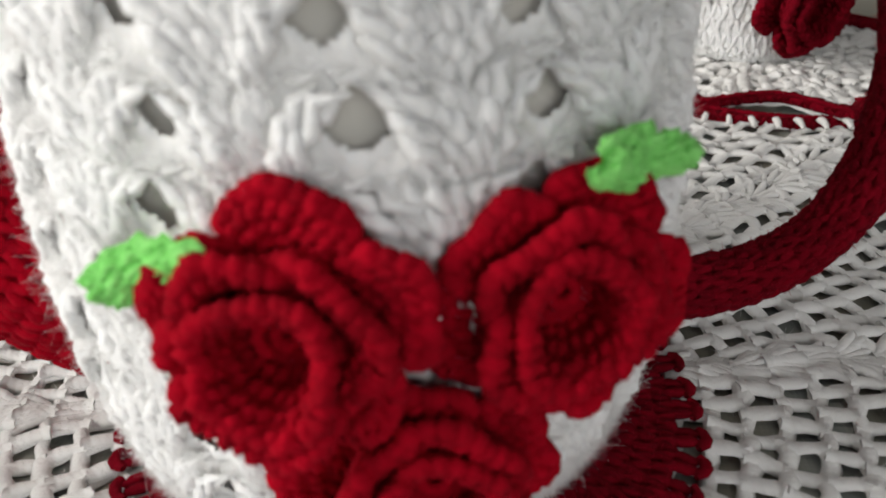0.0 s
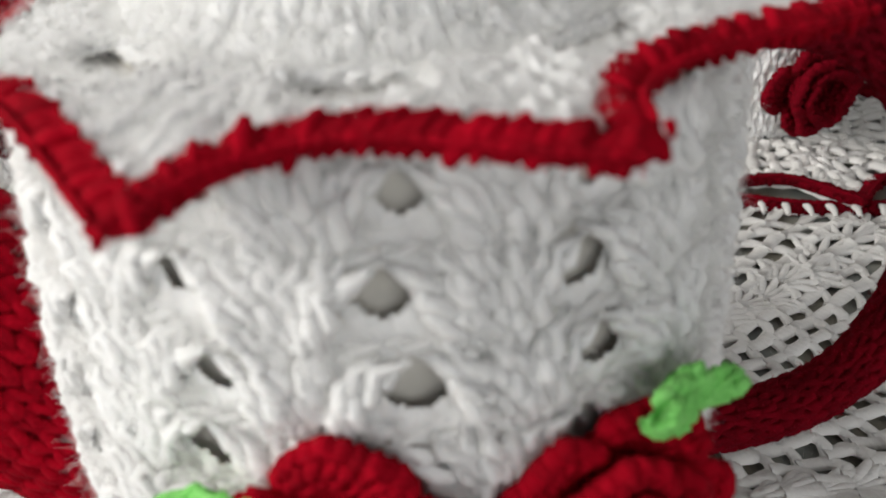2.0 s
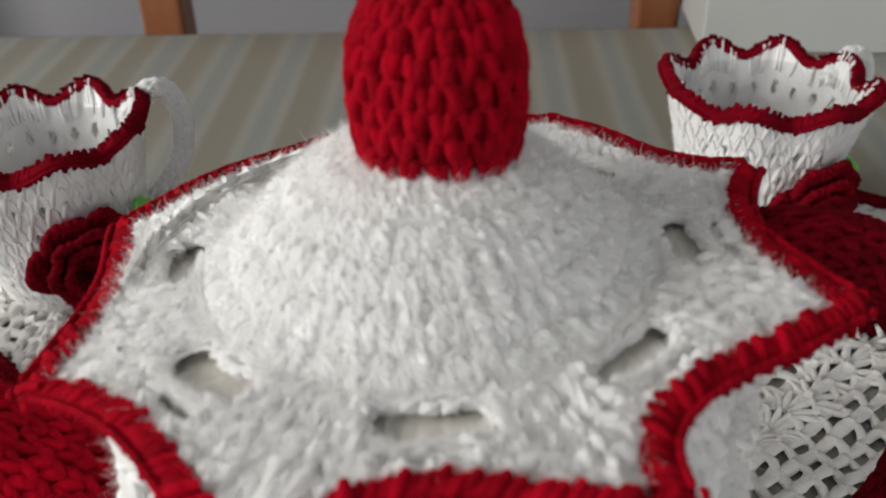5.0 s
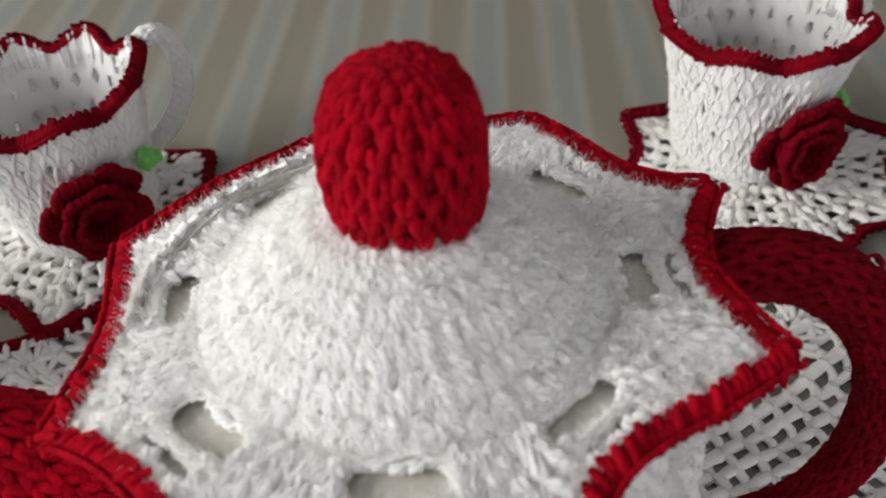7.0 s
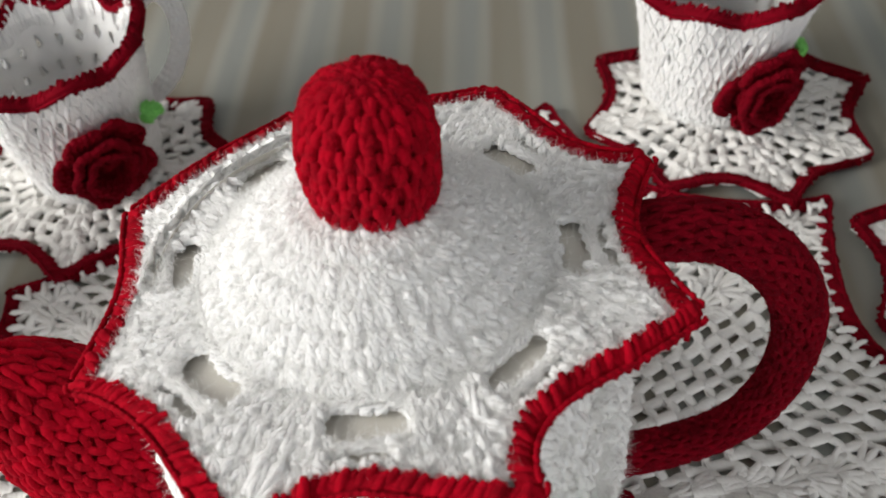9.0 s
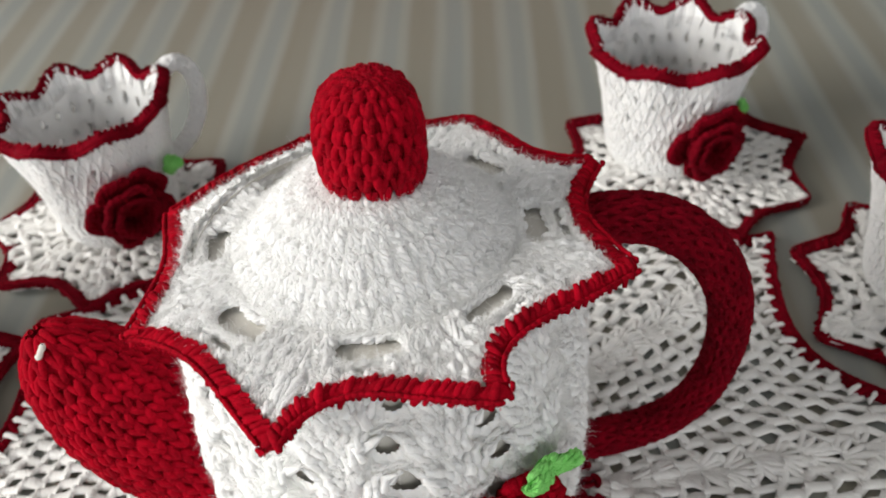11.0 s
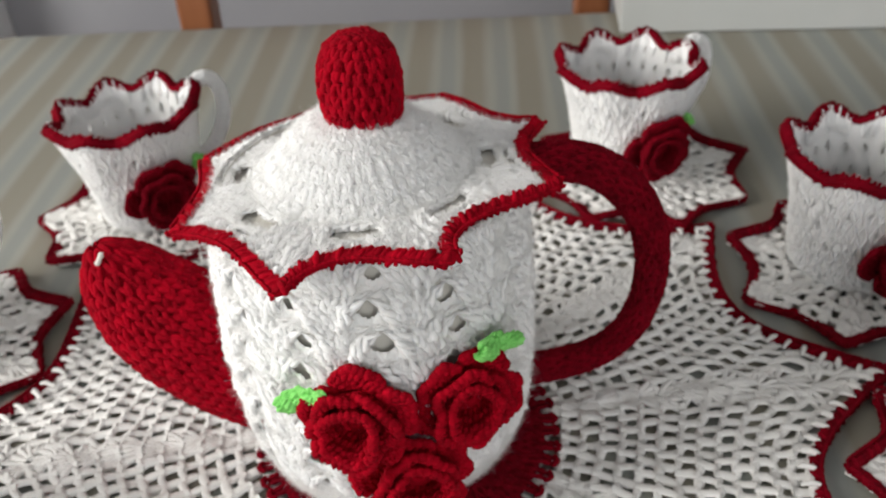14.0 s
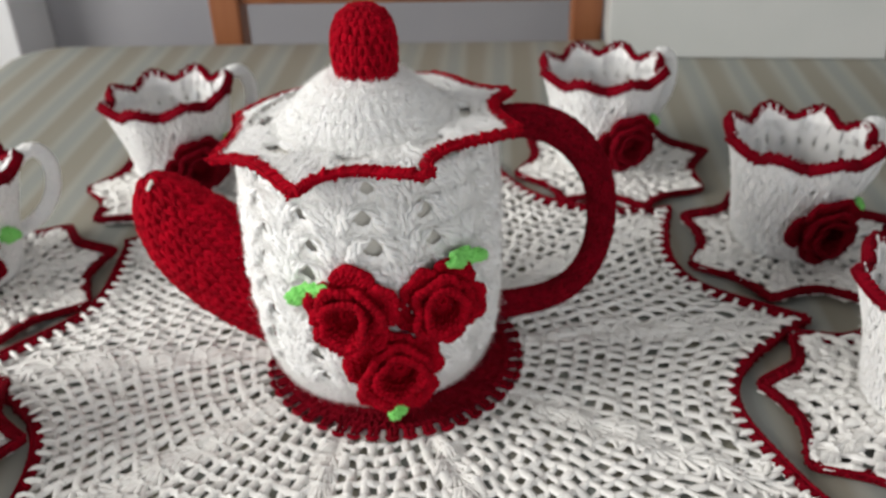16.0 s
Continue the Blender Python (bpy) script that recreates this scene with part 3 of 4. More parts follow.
def build_rose(parent, m, size, seed, detail=9, yarn=RED, lean=(0.0, 0.0), turn=0.0):
    """A rolled crochet rose: open outer petals, a thick cup that leans to one side, and a deep coiled heart; m is its place on the parent."""
    global rng
    rng = np.random.default_rng(seed)
    rose = new("rose")
    rose.empty_display_size = 0.005
    rose.parent = parent
    rose.matrix_local = m
    k = size / 0.02
    st = radians(turn)
    lx, ly = lean
    for i in range(5):
        y = Yarn(1)
        petal(y, st + i * 2 * np.pi / 5, 1.28, 0.0085 * k, (0.0196, 0.0184)[i % 2] * k, 0.0002, (0.0048, 0.0078, 0.0040, 0.0068, 0.0058)[i] * k, 0.0004 * k, 4, detail, 0.0012, 0.0008)
        part("petal", y, yarn, rose)
    for i in range(3):
        y = Yarn(1)
        petal(y, st + 0.9 + i * 2 * np.pi / 3, 2.30, 0.0106 * k, 0.0132 * k, 0.0006 * k, (0.0118, 0.0138, 0.0104)[i] * k, 0.0014 * k, 4, detail + 2, 0.0012, 0.0012, (0.6 * lx, 0.6 * ly))
        part("petal", y, yarn, rose)
    y = Yarn(1)
    for i in range(2):
        petal(y, st + 0.2 + i * np.pi, 3.5, 0.0080 * k, 0.0089 * k, 0.0008 * k, (0.0132, 0.0148)[i] * k, 0.0014 * k, 4, detail + 2, 0.0011, 0.0008, (lx, ly))
    s = np.linspace(0, 1, 40)
    rad, ang = 0.0006 + 0.0034 * k * s, s * 9 + st
    y.tubes(np.stack([lx + rad * np.cos(ang), ly + rad * np.sin(ang), 0.0034 * k + 0.001 * k * s], -1)[None], 0.0012, 6)
    q, w = np.meshgrid(np.linspace(0, 2 * np.pi, 24, endpoint=False), np.linspace(0.0001, 0.0118 * k, 4), indexing="ij")
    base = np.stack([0.6 * lx + w * np.cos(q), 0.6 * ly + w * np.sin(q), 0.0030 * k + 0 * q], -1)
    y.sheet(base, None, True)
    part("heart", y, yarn, rose, "tightly coiled dark heart")
    return rose


def build_leaf(parent, m, length, width, seed):
    """A short pointed green leaf; it lies along +x with +z outwards."""
    global rng
    rng = np.random.default_rng(seed)
    y = Yarn(3)

    def S(u, v):
        w = width * 0.5 * np.sin(np.pi * np.clip(0.12 + 0.84 * u, 0, 1)) ** 0.7
        return np.stack([(u - 0.5) * length, (2 * v - 1) * w, 0.0018 + 0.0022 * np.sin(u * 7 + v * 2) * 0.5 - 0.0012 * (2 * v - 1) ** 2], -1)

    u, v = np.meshgrid(np.linspace(0, 1, 15), np.linspace(0, 1, 7), indexing="ij")
    y.sheet(S(u, v)), y.sheet((S(u, v) - [0, 0, 0.0014])[::-1])
    turned = lambda a, b: S(b, a)
    FLIPPED.append(turned)
    v_stitches(y, turned, np.linspace(0.0, 1.0, 7), [4] * 6, 0.0011, 0.0009, 0.1)
    n = 13
    t = np.linspace(0, 2 * np.pi, 6)
    for s in (0.0, 1.0):
        uu = np.linspace(0.03, 0.97, n)
        c = S(uu, s + 0 * uu)
        y.tubes(c[:, None] + np.stack([0.0012 * np.cos(t), 0.0011 * np.sin(t), 0 * t + 0.0003], -1)[None] + rng.normal(0, 0.0003, (n, 1, 3)), 0.0008, 6)
    q, w = rng.uniform(0, 1, 120), rng.uniform(0, 1, 120)
    y.fibres(S(q, w), np.tile([0, 0, 1.0], (120, 1)), 0.002)
    ob = part("leaf", y, GREEN, parent, "mint green crocheted leaf")
    ob.matrix_local = m
    return ob


def outward(angle, r, z, spin=0.0, tilt=0.0):
    """Place on a round wall: +z points out of it, +y up."""
    a = radians(angle)
    return Matrix.Translation((r * math.cos(a), r * math.sin(a), z)) @ Matrix.Rotation(a + math.pi / 2, 4, "Z") @ Matrix.Rotation(radians(90 - tilt), 4, "X") @ Matrix.Rotation(radians(spin), 4, "Z")


# ---- teapot ----
LID_TIPS = [-154, -104.4, -61.5, -16.5, 26.2, 68.5, 113, 157.9]
LID_R = star([0.0738, 0.0785, 0.0750, 0.0755, 0.0768, 0.0770, 0.0735, 0.0748], [0.0632, 0.0616, 0.0596, 0.0606, 0.0622, 0.0635, 0.0665, 0.0608], LID_TIPS, 0.8, [0.76, 0.66, 0.58, 0.95, 0.75, 1.0, 1.0, 1.15])


def lid_height(r, th):
    z = np.interp(r, [0.0, 0.010, 0.016, 0.021, 0.026, 0.031, 0.035, 0.038, 0.042, 0.050, 0.058, 0.066, 0.08], [0.1570, 0.1572, 0.1558, 0.1528, 0.1488, 0.1440, 0.1398, 0.1368, 0.1350, 0.1338, 0.1330, 0.1322, 0.1300])
    return z + np.clip(r / 0.075, 0, 1.2) ** 2 * (0.0006 + 0.0072 * np.cos(th + 0.62) + 0.0010 * np.sin(th * 8 + 1))


def lid_surface(u, v):
    """u round, v from the centre (0) to the star's edge (1)."""
    th = u * 2 * np.pi
    r = np.where(v < 0.62, v / 0.62 * 0.043, 0.043 + (v - 0.62) / 0.38 * (LID_R(th) - 0.0435))
    return np.stack([r * np.cos(th), r * np.sin(th), lid_height(r, th)], -1)


FLIPPED.append(lid_surface)
BODY = [(0.046, 0.006), (0.0515, 0.0075), (0.0550, 0.013), (0.0578, 0.024), (0.0598, 0.038), (0.0612, 0.056), (0.0618, 0.072), (0.0614, 0.088), (0.0604, 0.104), (0.0590, 0.120), (0.0568, 0.134)]


COLS, ROWS, V0, V1 = 28, 8, 0.272, 1.0
DV = (V1 - V0) / ROWS


def cell(u, v):
    """Where a spot of the cover lies within its cell: across, up, and the size of the cell's hole."""
    k = np.floor((v - V0) / DV)
    c = u * COLS + 1.0 + 0.16 * np.sin(k * 2.3)
    size = np.where(np.floor(c) % 2 == 0, 1.0, 0.12) * (0.82 + 0.36 * np.sin(np.floor(c) * 12.99 + k * 78.2) ** 2)
    return c % 1.0 - 0.5, ((v - V0) / DV) % 1.0 - 0.58, size, (v > V0) & (v < V1) & (u % 1.0 > 0.115) & (u % 1.0 < 0.885)


def in_hole(u, v, grow=1.0):
    a, b, size, ok = cell(u, v)
    w = np.where(b > 0, 1.15, 0.95) * size * grow
    return ((np.abs(a) / (0.38 * w)) ** 1.3 + (np.abs(b) / (0.29 * size * grow)) ** 1.3 < 1) & ok


def build_body(pot):
    S = lathe(BODY, 0.0004)
    y = Yarn(4)
    nu, nv = 520, 180
    u, v = np.meshgrid(np.arange(nu) / nu, np.linspace(0, 1, nv), indexing="ij")
    bulge = 0.0006 * np.sin(u * 2 * np.pi * COLS * 2) * np.sin(v * 2 * np.pi * 18)
    y.sheet(S(u, v) + normals(S, u, v) * (0.0005 + bulge[..., None]), ~in_hole(u, v), True)
    t = np.linspace(0, 1, 7)

    def strands(a, b, lift, rad):
        front = (a.mean(1) % 1.0 > 0.45) | (a.mean(1) % 1.0 < 0.06)
        for plies, pick in ((2, front), (1, ~front)):
            y.plies = plies
            lay(y, S, a[pick], b[pick], lift[pick], rad[pick], 6, 0.7)

    fans = COLS // 2
    for row in range(ROWS):
        c = (2.0 * np.arange(fans) + 0.5 - 0.16 * np.sin(row * 2.3)) / COLS
        drift = rng.normal(0, 0.05 / COLS, (fans, 1))
        for k in np.linspace(-1, 1, 7):
            a = c[:, None] + drift + k * (0.28 + 0.40 * t + 1.3 * np.clip(t - 0.75, 0, 1)) / COLS + rng.normal(0, 0.03 / COLS, (fans, 1))
            b = V0 + DV * (row - 0.10 + (1.16 - 0.16 * k * k) * t)[None] + rng.normal(0, 0.05 * DV, (fans, 1))
            lift = 0.0004 + 0.0006 * abs(k) + 0.0012 * np.sin(np.pi * (0.1 + 0.8 * t))[None] * rng.uniform(0.6, 1.3, (fans, 1))
            rad = (0.0016 + 0.0008 * np.sin(np.pi * t))[None] * rng.uniform(0.9, 1.15, (fans, 1))
            strands(a, b + 0 * a, lift + 0 * a, rad + 0 * a)
        n = fans * 5
        a = np.arange(n)[:, None] / n + (t - 0.5) * 1.2 / n
        strands(a, V0 + DV * row + 0 * a + rng.normal(0, 0.05 * DV, (n, 1)), 0.0002 + 0.0006 * np.sin(np.pi * t)[None] + 0 * a, 0.0011 + 0 * a)
    y.plies = 3
    v_stitches(y, S, np.linspace(0.02, V0, 6), [70, 72, 74, 76, 76], 0.0014, 0.0006, 0.1)
    for n, length, u0, u1, width in ((120000, 0.0030, 0.45, 1.06, 0.00011), (8000, 0.0036, 0.06, 0.45, 0.0001), (16000, 0.0060, 0.0, 1.0, 0.00008)):
        fu, fv = rng.uniform(u0, u1, n), rng.uniform(0.09, 1.0, n)
        ok = ~in_hole(fu, fv, 1.25)
        nn = normals(S, fu[ok], fv[ok])
        y.fibres(S(fu[ok], fv[ok]) + nn * 0.0020, nn, length, width)
    part("body_cover", y, WHITE, pot, "white openwork crocheted cover")
    inner = Yarn()
    full(lathe([(max(r - 0.0024, 0.01), z) for r, z in BODY]), 96, 30, inner)
    part("inner_pot", inner, CREAM, pot, "cream plastic pot behind the crochet")


def build_lid(pot):
    lid = new("lid")
    lid.parent = pot
    y = Yarn(5)
    nu, nv = 480, 100
    u, v = np.meshgrid(np.arange(nu) / nu, np.linspace(0.06, 1, nv), indexing="ij")
    th = u * 2 * np.pi
    mid = np.radians([-135, -89, -45, 1, 46, 91, 134, 178])
    near = np.abs((th[..., None] - mid + np.pi) % (2 * np.pi) - np.pi).min(-1)
    first = (near / 0.19) ** 2 + ((v - 0.705) / 0.092) ** 2 < 1
    second = (near / 0.14) ** 2 + ((v - 0.875) / 0.035) ** 2 < 1
    y.sheet(lid_surface(u, v) + [0, 0, 0.0009], ~(first | second), True)
    v_stitches(y, lid_surface, np.linspace(0.13, 0.59, 7), [22, 28, 34, 39, 43, 46], 0.00185, 0.0010, 0.06, 8, 0.36)
    t = np.linspace(0, 1, 6)
    lo, hi = np.array(mid), np.roll(np.array(mid), -1)
    for a0, a1 in zip(lo, hi):
        a1 = a1 if a1 > a0 else a1 + 2 * np.pi
        n = 13
        f = np.linspace(0.04, 0.96, n)[:, None]
        start = a0 + (a1 - a0) * (0.27 + 0.46 * f)
        end = a0 + (a1 - a0) * (0.22 + 0.56 * f)
        ang = start + (end - start) * t**0.8 + rng.normal(0, 0.012, (n, 1)) + 0.02 * np.sin(t * 9 + rng.uniform(0, 6, (n, 1)))
        vv = 0.60 + 0.35 * t[None] + rng.normal(0, 0.008, (n, 1))
        lay(y, lid_surface, ang / 2 / np.pi, vv, 0.0004 + 0.001 * np.sin(np.pi * t)[None] * rng.uniform(0.4, 1.3, (n, 1)) + 0.0005 + 0 * ang, 0.0018 * rng.uniform(0.8, 1.2, (n, 1)), 6)
        for w, width in ((0.605, 0.20), (0.808, 0.24), (0.822, 0.26), (0.945, 0.36)):
            aa = a0 + np.linspace(-1, 1, 9) * width
            lay(y, lid_surface, (aa / 2 / np.pi)[None], (w + 0.015 * np.sin(np.linspace(0, 6, 9)))[None], np.full((1, 9), 0.0006), 0.0014, 6)
    t5 = np.linspace(-0.5, 0.5, 4)
    for w in (0.615, 0.93):
        n = 90
        aa = (np.arange(n)[:, None] + t5 * 1.3) / n
        lay(y, lid_surface, aa, w + 0.02 * np.cos(t5 * 3)[None] + rng.normal(0, 0.008, (n, 1)) + 0 * aa, 0.0006 + 0 * aa, 0.0013, 6)
    t4 = np.linspace(0, 1, 4)
    for row in range(5):
        n = 54 + 4 * row
        for side in (-1, 1):
            uu = ((np.arange(n) + 0.5 * (row % 2)) / n)[:, None] + side * 0.32 / n * t4 + rng.normal(0, 0.12 / n, (n, 1))
            vv = 0.62 + 0.067 * (row + 1.1 * t4)[None] + rng.normal(0, 0.012, (n, 1))
            cen = uu.mean(1) * 2 * np.pi
            gap = np.abs((cen[:, None] - mid + np.pi) % (2 * np.pi) - np.pi).min(-1)
            ok = gap > (0.20, 0.22, 0.12, 0.13, 0.0)[row]
            lay(y, lid_surface, uu[ok], vv[ok], (0.0006 + 0.0011 * np.sin(np.pi * t4))[None] + 0 * uu[ok], 0.0014 * rng.uniform(0.8, 1.25, (ok.sum(), 1)), 6)
    fu, fv = rng.uniform(0, 1, 110000), np.sqrt(rng.uniform(0.01, 0.9, 110000))
    away = np.abs((fu[:, None] * 2 * np.pi - mid + np.pi) % (2 * np.pi) - np.pi).min(-1)
    ok = ~(((away / 0.20) ** 2 + ((fv - 0.705) / 0.10) ** 2 < 1) | ((away / 0.15) ** 2 + ((fv - 0.875) / 0.04) ** 2 < 1))
    nn = normals(lid_surface, fu[ok], fv[ok])
    y.fibres(lid_surface(fu[ok], fv[ok]) + nn * 0.0019, nn, 0.0036, 0.00010)
    surface_fuzz(y, lid_surface, 3000, 0.0044, v0=0.1, v1=0.95, width=0.00008)
    part("crown", y, WHITE, lid, "white domed crochet crown with open petals")
    e = Yarn()

    def rim(s):
        th = s * 2 * np.pi
        r = LID_R(th) - 0.0015
        return np.stack([r * np.cos(th), r * np.sin(th), lid_height(r, th) + 0.0004], -1)

    edging(e, rim, 0.0056, 0.0019, 0.00115, polar, fuzz=26000, lift=0.0013)
    part("border", e, RED, lid, "crimson crocheted zigzag border")
    k = Yarn()
    S = lathe([(0.0076, 0.1532), (0.0108, 0.1555), (0.0126, 0.1600), (0.0135, 0.1655), (0.0138, 0.171), (0.0134, 0.1765), (0.0122, 0.1812), (0.0099, 0.1850), (0.0064, 0.1875), (0.0030, 0.1885), (0.0005, 0.1880)], 0.0003)
    full(S, 64, 30, k, -0.0006)
    v_stitches(k, S, np.linspace(0.0, 0.98, 13), [15, 18, 20, 21, 21, 21, 21, 20, 17, 13, 9, 6], 0.00125, 0.0009, 0.07, 6, 0.30)
    surface_fuzz(k, S, 12000, 0.0020, width=0.00008)
    part("knob", k, RED, lid, "crimson crocheted knob").location = (0.0025, 0, 0)
    inner = Yarn()
    u, v = np.meshgrid(np.arange(120) / 120, np.linspace(0.03, 0.93, 30), indexing="ij")
    inner.sheet(lid_surface(u, v) - [0, 0, 0.0015], None, True)
    part("inner_lid", inner, CREAM, lid, "cream plastic lid under the crochet")


def tube_surface(axis, radii, squash=1.0):
    """Surface round a bent axis in the xz plane: u round, v along."""
    ax, rd = np.array(axis, float), np.array(radii, float)
    d = np.concatenate([[0], np.cumsum(np.linalg.norm(np.diff(ax, axis=0), axis=1))])
    d /= d[-1]
    fine = np.linspace(0, 1, 60)
    sm = np.stack([np.interp(fine, d, ax[:, k]) for k in range(3)], 1)
    rf = np.interp(fine, d, rd)
    for _ in range(25):
        sm[1:-1] = (sm[:-2] + 2 * sm[1:-1] + sm[2:]) / 4
        rf[1:-1] = (rf[:-2] + 2 * rf[1:-1] + rf[2:]) / 4

    def S(u, v):
        vc = np.clip(v, 0, 1)
        c = np.stack([np.interp(vc, fine, sm[:, k]) for k in range(3)], -1)
        c2 = np.stack([np.interp(np.clip(vc + 0.02, 0, 1), fine, sm[:, k]) for k in range(3)], -1)
        c1 = np.stack([np.interp(np.clip(vc - 0.02, 0, 1), fine, sm[:, k]) for k in range(3)], -1)
        tan = unit(c2 - c1)
        side = np.broadcast_to(np.array([0, 1.0, 0]), tan.shape)
        top = np.cross(side, tan)
        r = np.interp(vc, fine, rf)[..., None]
        a = np.asarray(u)[..., None] * 2 * np.pi
        return c + side * np.cos(a) * r * squash + top * np.sin(a) * r + tan * (v - vc)[..., None] * 0.05

    return S


def build_spout(pot):
    y = Yarn()
    S = tube_surface([(-0.044, -0.004, 0.034), (-0.0666, -0.006, 0.0510), (-0.0820, -0.007, 0.0665), (-0.0932, -0.007, 0.0790), (-0.1018, -0.007, 0.0940), (-0.1060, -0.007, 0.1045), (-0.1085, -0.007, 0.1085)], [0.0250, 0.0262, 0.0258, 0.0230, 0.0172, 0.0115, 0.003], 0.85)
    full(S, 64, 50, y, 0.0006)
    flip = lambda u, v: S(-u, v)
    v_stitches(y, flip, np.linspace(0.0, 1.0, 22), [34] * 8 + [33, 32, 31, 30, 29, 28, 26, 25, 24, 22, 18, 13, 8], 0.00145, 0.0009, 0.06)
    surface_fuzz(y, flip, 9000, 0.002)
    spout = part("spout", y, RED, pot, "crimson crocheted spout")
    o = Yarn()
    s = np.linspace(0, 1, 8)
    o.tubes(np.stack([-0.1055 + 0.0025 * s, -0.0165 + 0.0015 * s, 0.1060 + 0.0048 * s], -1)[None], 0.0011, 6)
    part("opening", o, CREAM, spout, "small white plastic opening at the tip")


def build_handle(pot):
    y = Yarn()
    S = tube_surface([(0.052, 0.013, 0.125), (0.070, 0.016, 0.1290), (0.0875, 0.018, 0.1275), (0.102, 0.018, 0.1155), (0.1125, 0.018, 0.101), (0.1165, 0.018, 0.082), (0.1155, 0.018, 0.058), (0.1085, 0.018, 0.037), (0.094, 0.018, 0.0240), (0.075, 0.016, 0.0205), (0.054, 0.013, 0.0200)], [0.0072, 0.0072, 0.0074, 0.0074, 0.0066, 0.0060, 0.0056, 0.0056, 0.0060, 0.0064, 0.0064], 0.9)
    full(S, 32, 120, y, 0.0)
    v_stitches(y, lambda u, v: S(-u, v), np.linspace(0.0, 1.0, 54), [13] * 53, 0.00115, 0.0005, 0.08)
    surface_fuzz(y, lambda u, v: S(-u, v), 7000, 0.002)
    part("handle", y, SHADED_RED, pot, "shaded crimson crocheted loop handle")


def build_teapot():
    pot = thing("teapot", "teapot in white crochet with crimson spout, handle, knob and roses", "teapot", at=(*POT, 0.0))
    build_body(pot)
    build_lid(pot)
    build_spout(pot)
    build_handle(pot)
    for angle, face, z, size, seed, lean, turn, leaf in ((-91, -96, 0.0722, 0.0203, 11, (-0.0020, -0.0026), 88, (-107, 0.0815, 24)), (-56, -72, 0.0705, 0.0197, 12, (0.0008, -0.0012), 60, (-46, 0.0905, -14)), (-77, -79, 0.0385, 0.0212, 13, (0.0022, 0.0004), 20, (-75, 0.0175, 62))):
        place = outward(angle, 0.0632, z) @ Matrix.Rotation(radians(face - angle), 4, "Y") @ Matrix.Rotation(radians(-4), 4, "X")
        rose = build_rose(pot, place, size, seed, 10, RED, lean, turn)
        la, lz, spin = leaf
        build_leaf(rose, place.inverted() @ outward(la, 0.0695 if seed < 13 else 0.0650, lz, spin), 0.0205 if seed < 13 else 0.019, 0.0062, seed + 30)
    return pot


# ---- cups ----
CUP = [(0.024, 0.004), (0.0282, 0.0045), (0.0300, 0.008), (0.0327, 0.027), (0.0357, 0.048), (0.0386, 0.068)]


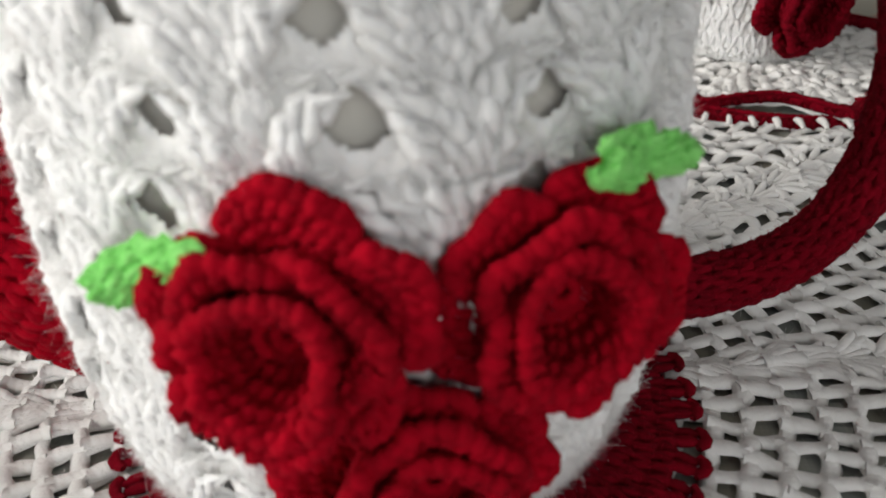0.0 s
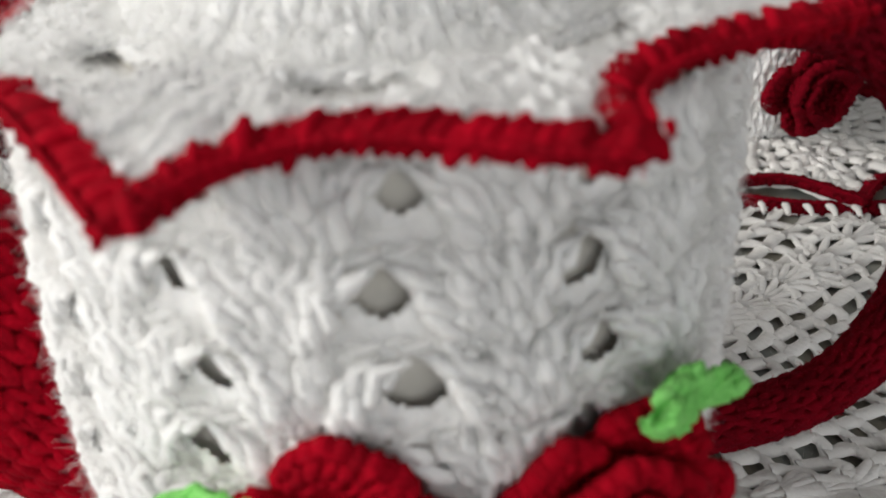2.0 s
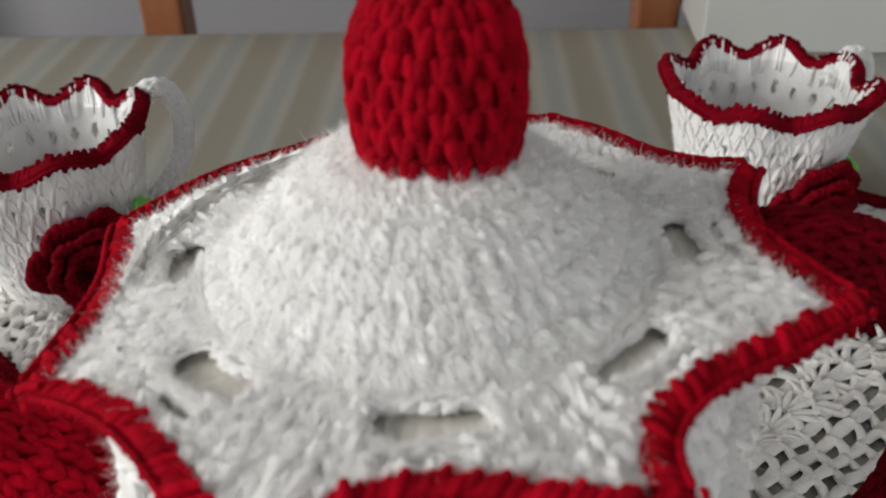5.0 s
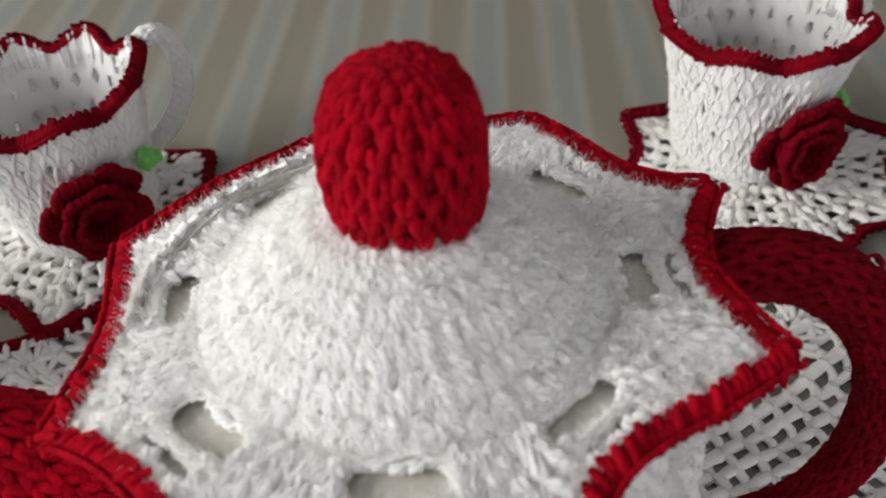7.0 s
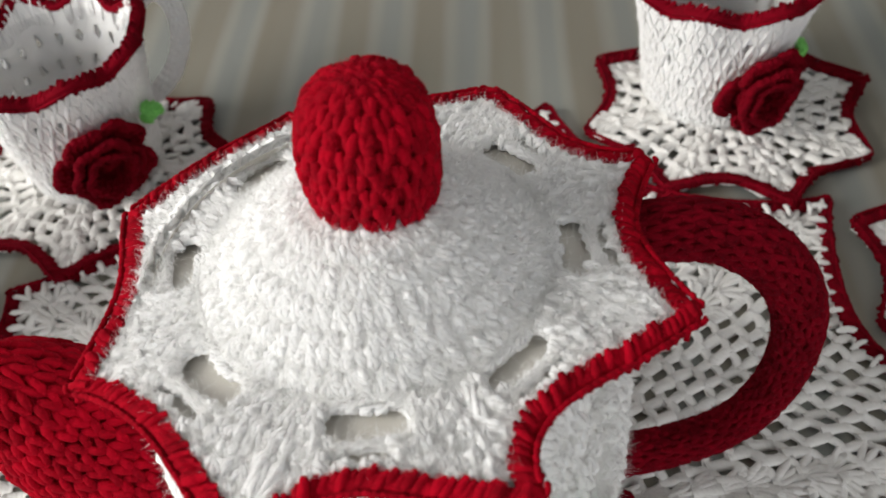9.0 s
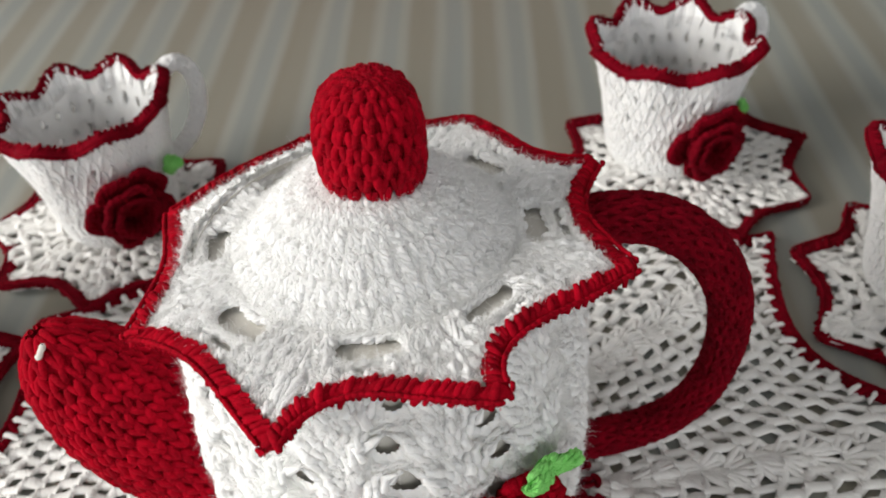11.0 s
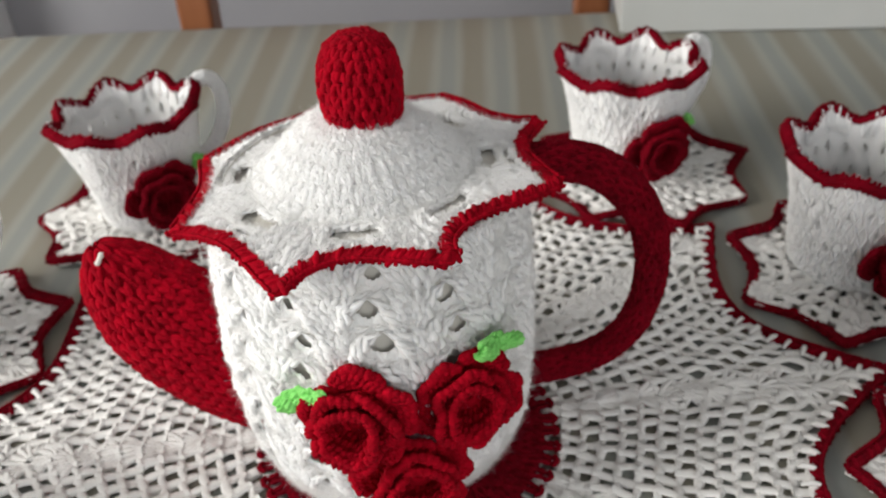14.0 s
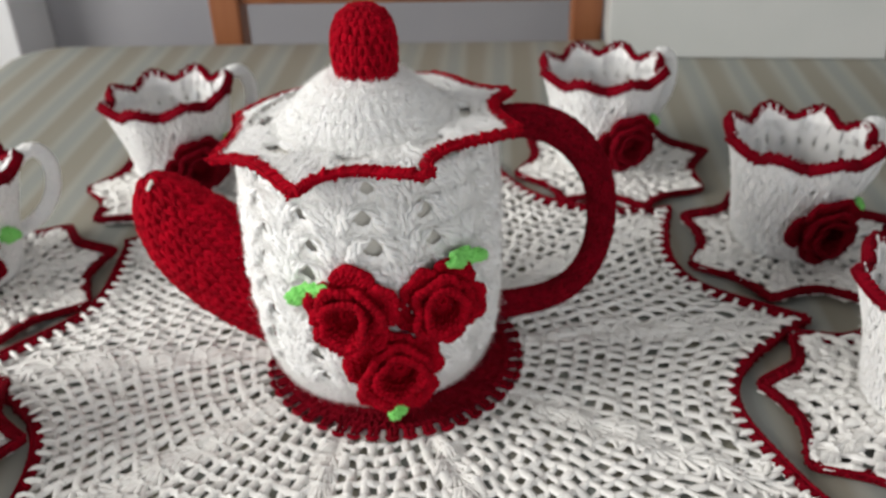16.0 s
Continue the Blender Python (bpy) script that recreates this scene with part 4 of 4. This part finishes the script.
def build_cup():
    cup = thing("cup", "white crocheted cup with shaded crimson scalloped rim and rose on coaster", "cup", "cups round the teapot")
    S0 = lathe(CUP, 0.0003)

    def flare(u, v):
        p = S0(u, v)
        k = np.clip((v - 0.72) / 0.28, 0, 1.2)[..., None]
        wave = np.cos(np.asarray(u) * 2 * np.pi * 8)[..., None]
        d = np.concatenate([unit(p[..., :2]), 0 * p[..., :1]], -1)
        return p + d * (0.0026 * k * (1 + wave)) + np.array([0, 0, 1.0]) * (0.0030 * k**2 * wave + 0.003 * k)

    y = Yarn()
    nu, nv = 288, 90
    u, v = np.meshgrid(np.arange(nu) / nu, np.linspace(0, 1, nv), indexing="ij")
    row = np.floor(v * 9)
    du, vv = (u * 24 + 0.5 * (row % 2)) % 1 - 0.5, (v * 9) % 1 - 0.5
    hole = ((du / 0.17) ** 2 + (vv / 0.22) ** 2 < 1) & (row > 1) & (row < 8)
    y.sheet(flare(u, v) + normals(flare, u, v) * 0.0004, ~hole, True)
    y.sheet((flare(u, v) - normals(flare, u, v) * 0.0016)[::-1], ~hole[::-1], True)
    v_stitches(y, flare, np.linspace(0.12, 0.98, 15), [40] * 14, 0.0012, 0.0004, 0.10, 4, 0.4)
    n = 150
    a, t = rng.uniform(0, 1, (n, 1)), np.linspace(0, 1, 4)
    lay(y, lambda q, w: flare(-q, w), a + 0.004 * rng.normal(0, 1, (n, 1)) * t, 0.90 + 0.12 * t * rng.uniform(0.6, 1.2, (n, 1)), 0.0022 + 0 * a * t, 0.0009)
    inner = lambda a, b: flare(-a, b) - normals(flare, -a, b) * 0.0016
    surface_fuzz(y, inner, 2500, 0.0022, v0=0.3, width=0.00015, lift=0.0)
    surface_fuzz(y, flare, 8000, 0.0026, v0=0.2, width=0.00016)
    disc = lathe([(0.0005, 0.0062), (0.0285, 0.0066)])
    full(disc, 48, 4, y)
    part("wall", y, WHITE, cup, "white crocheted wall")
    e = Yarn()
    edging(e, lambda s: flare(s, 1.0 + 0 * s), 0.0068, 0.0024, 0.0013, lambda c: unit(np.concatenate([c[:, :2] * 30, np.full((len(c), 1), 0.6)], 1)), fuzz=1800)
    part("rim", e, SHADED_RED, cup, "shaded crimson scalloped rim")
    lin = Yarn()
    full(lathe([(0.0272, 0.0075), (0.0300, 0.027), (0.0330, 0.048), (0.0358, 0.067), (0.0358, 0.0675), (0.0352, 0.0675), (0.0324, 0.048), (0.0294, 0.027), (0.0266, 0.0085), (0.001, 0.0085)]), 64, 40, lin)
    part("liner", lin, CLEAR, cup, "clear plastic liner")
    h = Yarn()
    H = tube_surface([(0.037, 0, 0.062), (0.047, 0, 0.0735), (0.057, 0, 0.0735), (0.0625, 0, 0.060), (0.060, 0, 0.043), (0.050, 0, 0.029), (0.033, 0, 0.021)], [0.0031] * 7, 1.1)
    full(H, 16, 60, h)
    v_stitches(h, lambda a, b: H(-a, b), np.linspace(0, 1, 25), [9] * 24, 0.0011, 0.0004, 0.08, 4)
    hob = part("handle", h, WHITE, cup, "white crocheted loop handle")
    hob.matrix_local = pose(0, 0, 0, 0, 0, 8)
    place = outward(-90, 0.0345, 0.031, 0, -6)
    rose = build_rose(cup, place, 0.0205, 21, 8, SHADED_RED, (0.0012, -0.0012), 40)
    build_leaf(rose, place.inverted() @ outward(-43, 0.0375, 0.0365, -28), 0.013, 0.006, 55)
    return cup


build_centre_mat()
build_pot_mat()
build_teapot()
saucer = build_saucer()
cup = build_cup()
# coaster's place and turn, cup's place, turn and lean
PLACES = [
    ((-0.163, 0.200), 3, (-0.161, 0.204), 33, -3.5),
    ((0.145, 0.235), 12, (0.136, 0.246), 22, 0.0),
    ((0.247, 0.121), 20, (0.240, 0.126), 14, 1.5),
    ((0.263, -0.033), 35, (0.271, -0.030), -5, 0.0),
    ((-0.245, 0.073), 27, (-0.262, 0.078), 30, 0.0),
    ((-0.233, -0.079), 8, (-0.236, -0.079), 30, 0.0),
]
for i, ((sx, sy), spin, (cx, cy), turn, lean) in enumerate(PLACES):
    ms, mc = pose(sx, sy, 0.001, 0, 0, spin), pose(cx, cy, 0.0035, 0, lean, 0) @ pose(0, 0, 0, 0, 0, turn)
    if i == 0:
        saucer.matrix_world, cup.matrix_world = ms, mc
    else:
        copy_thing(saucer, ms), copy_thing(cup, mc)
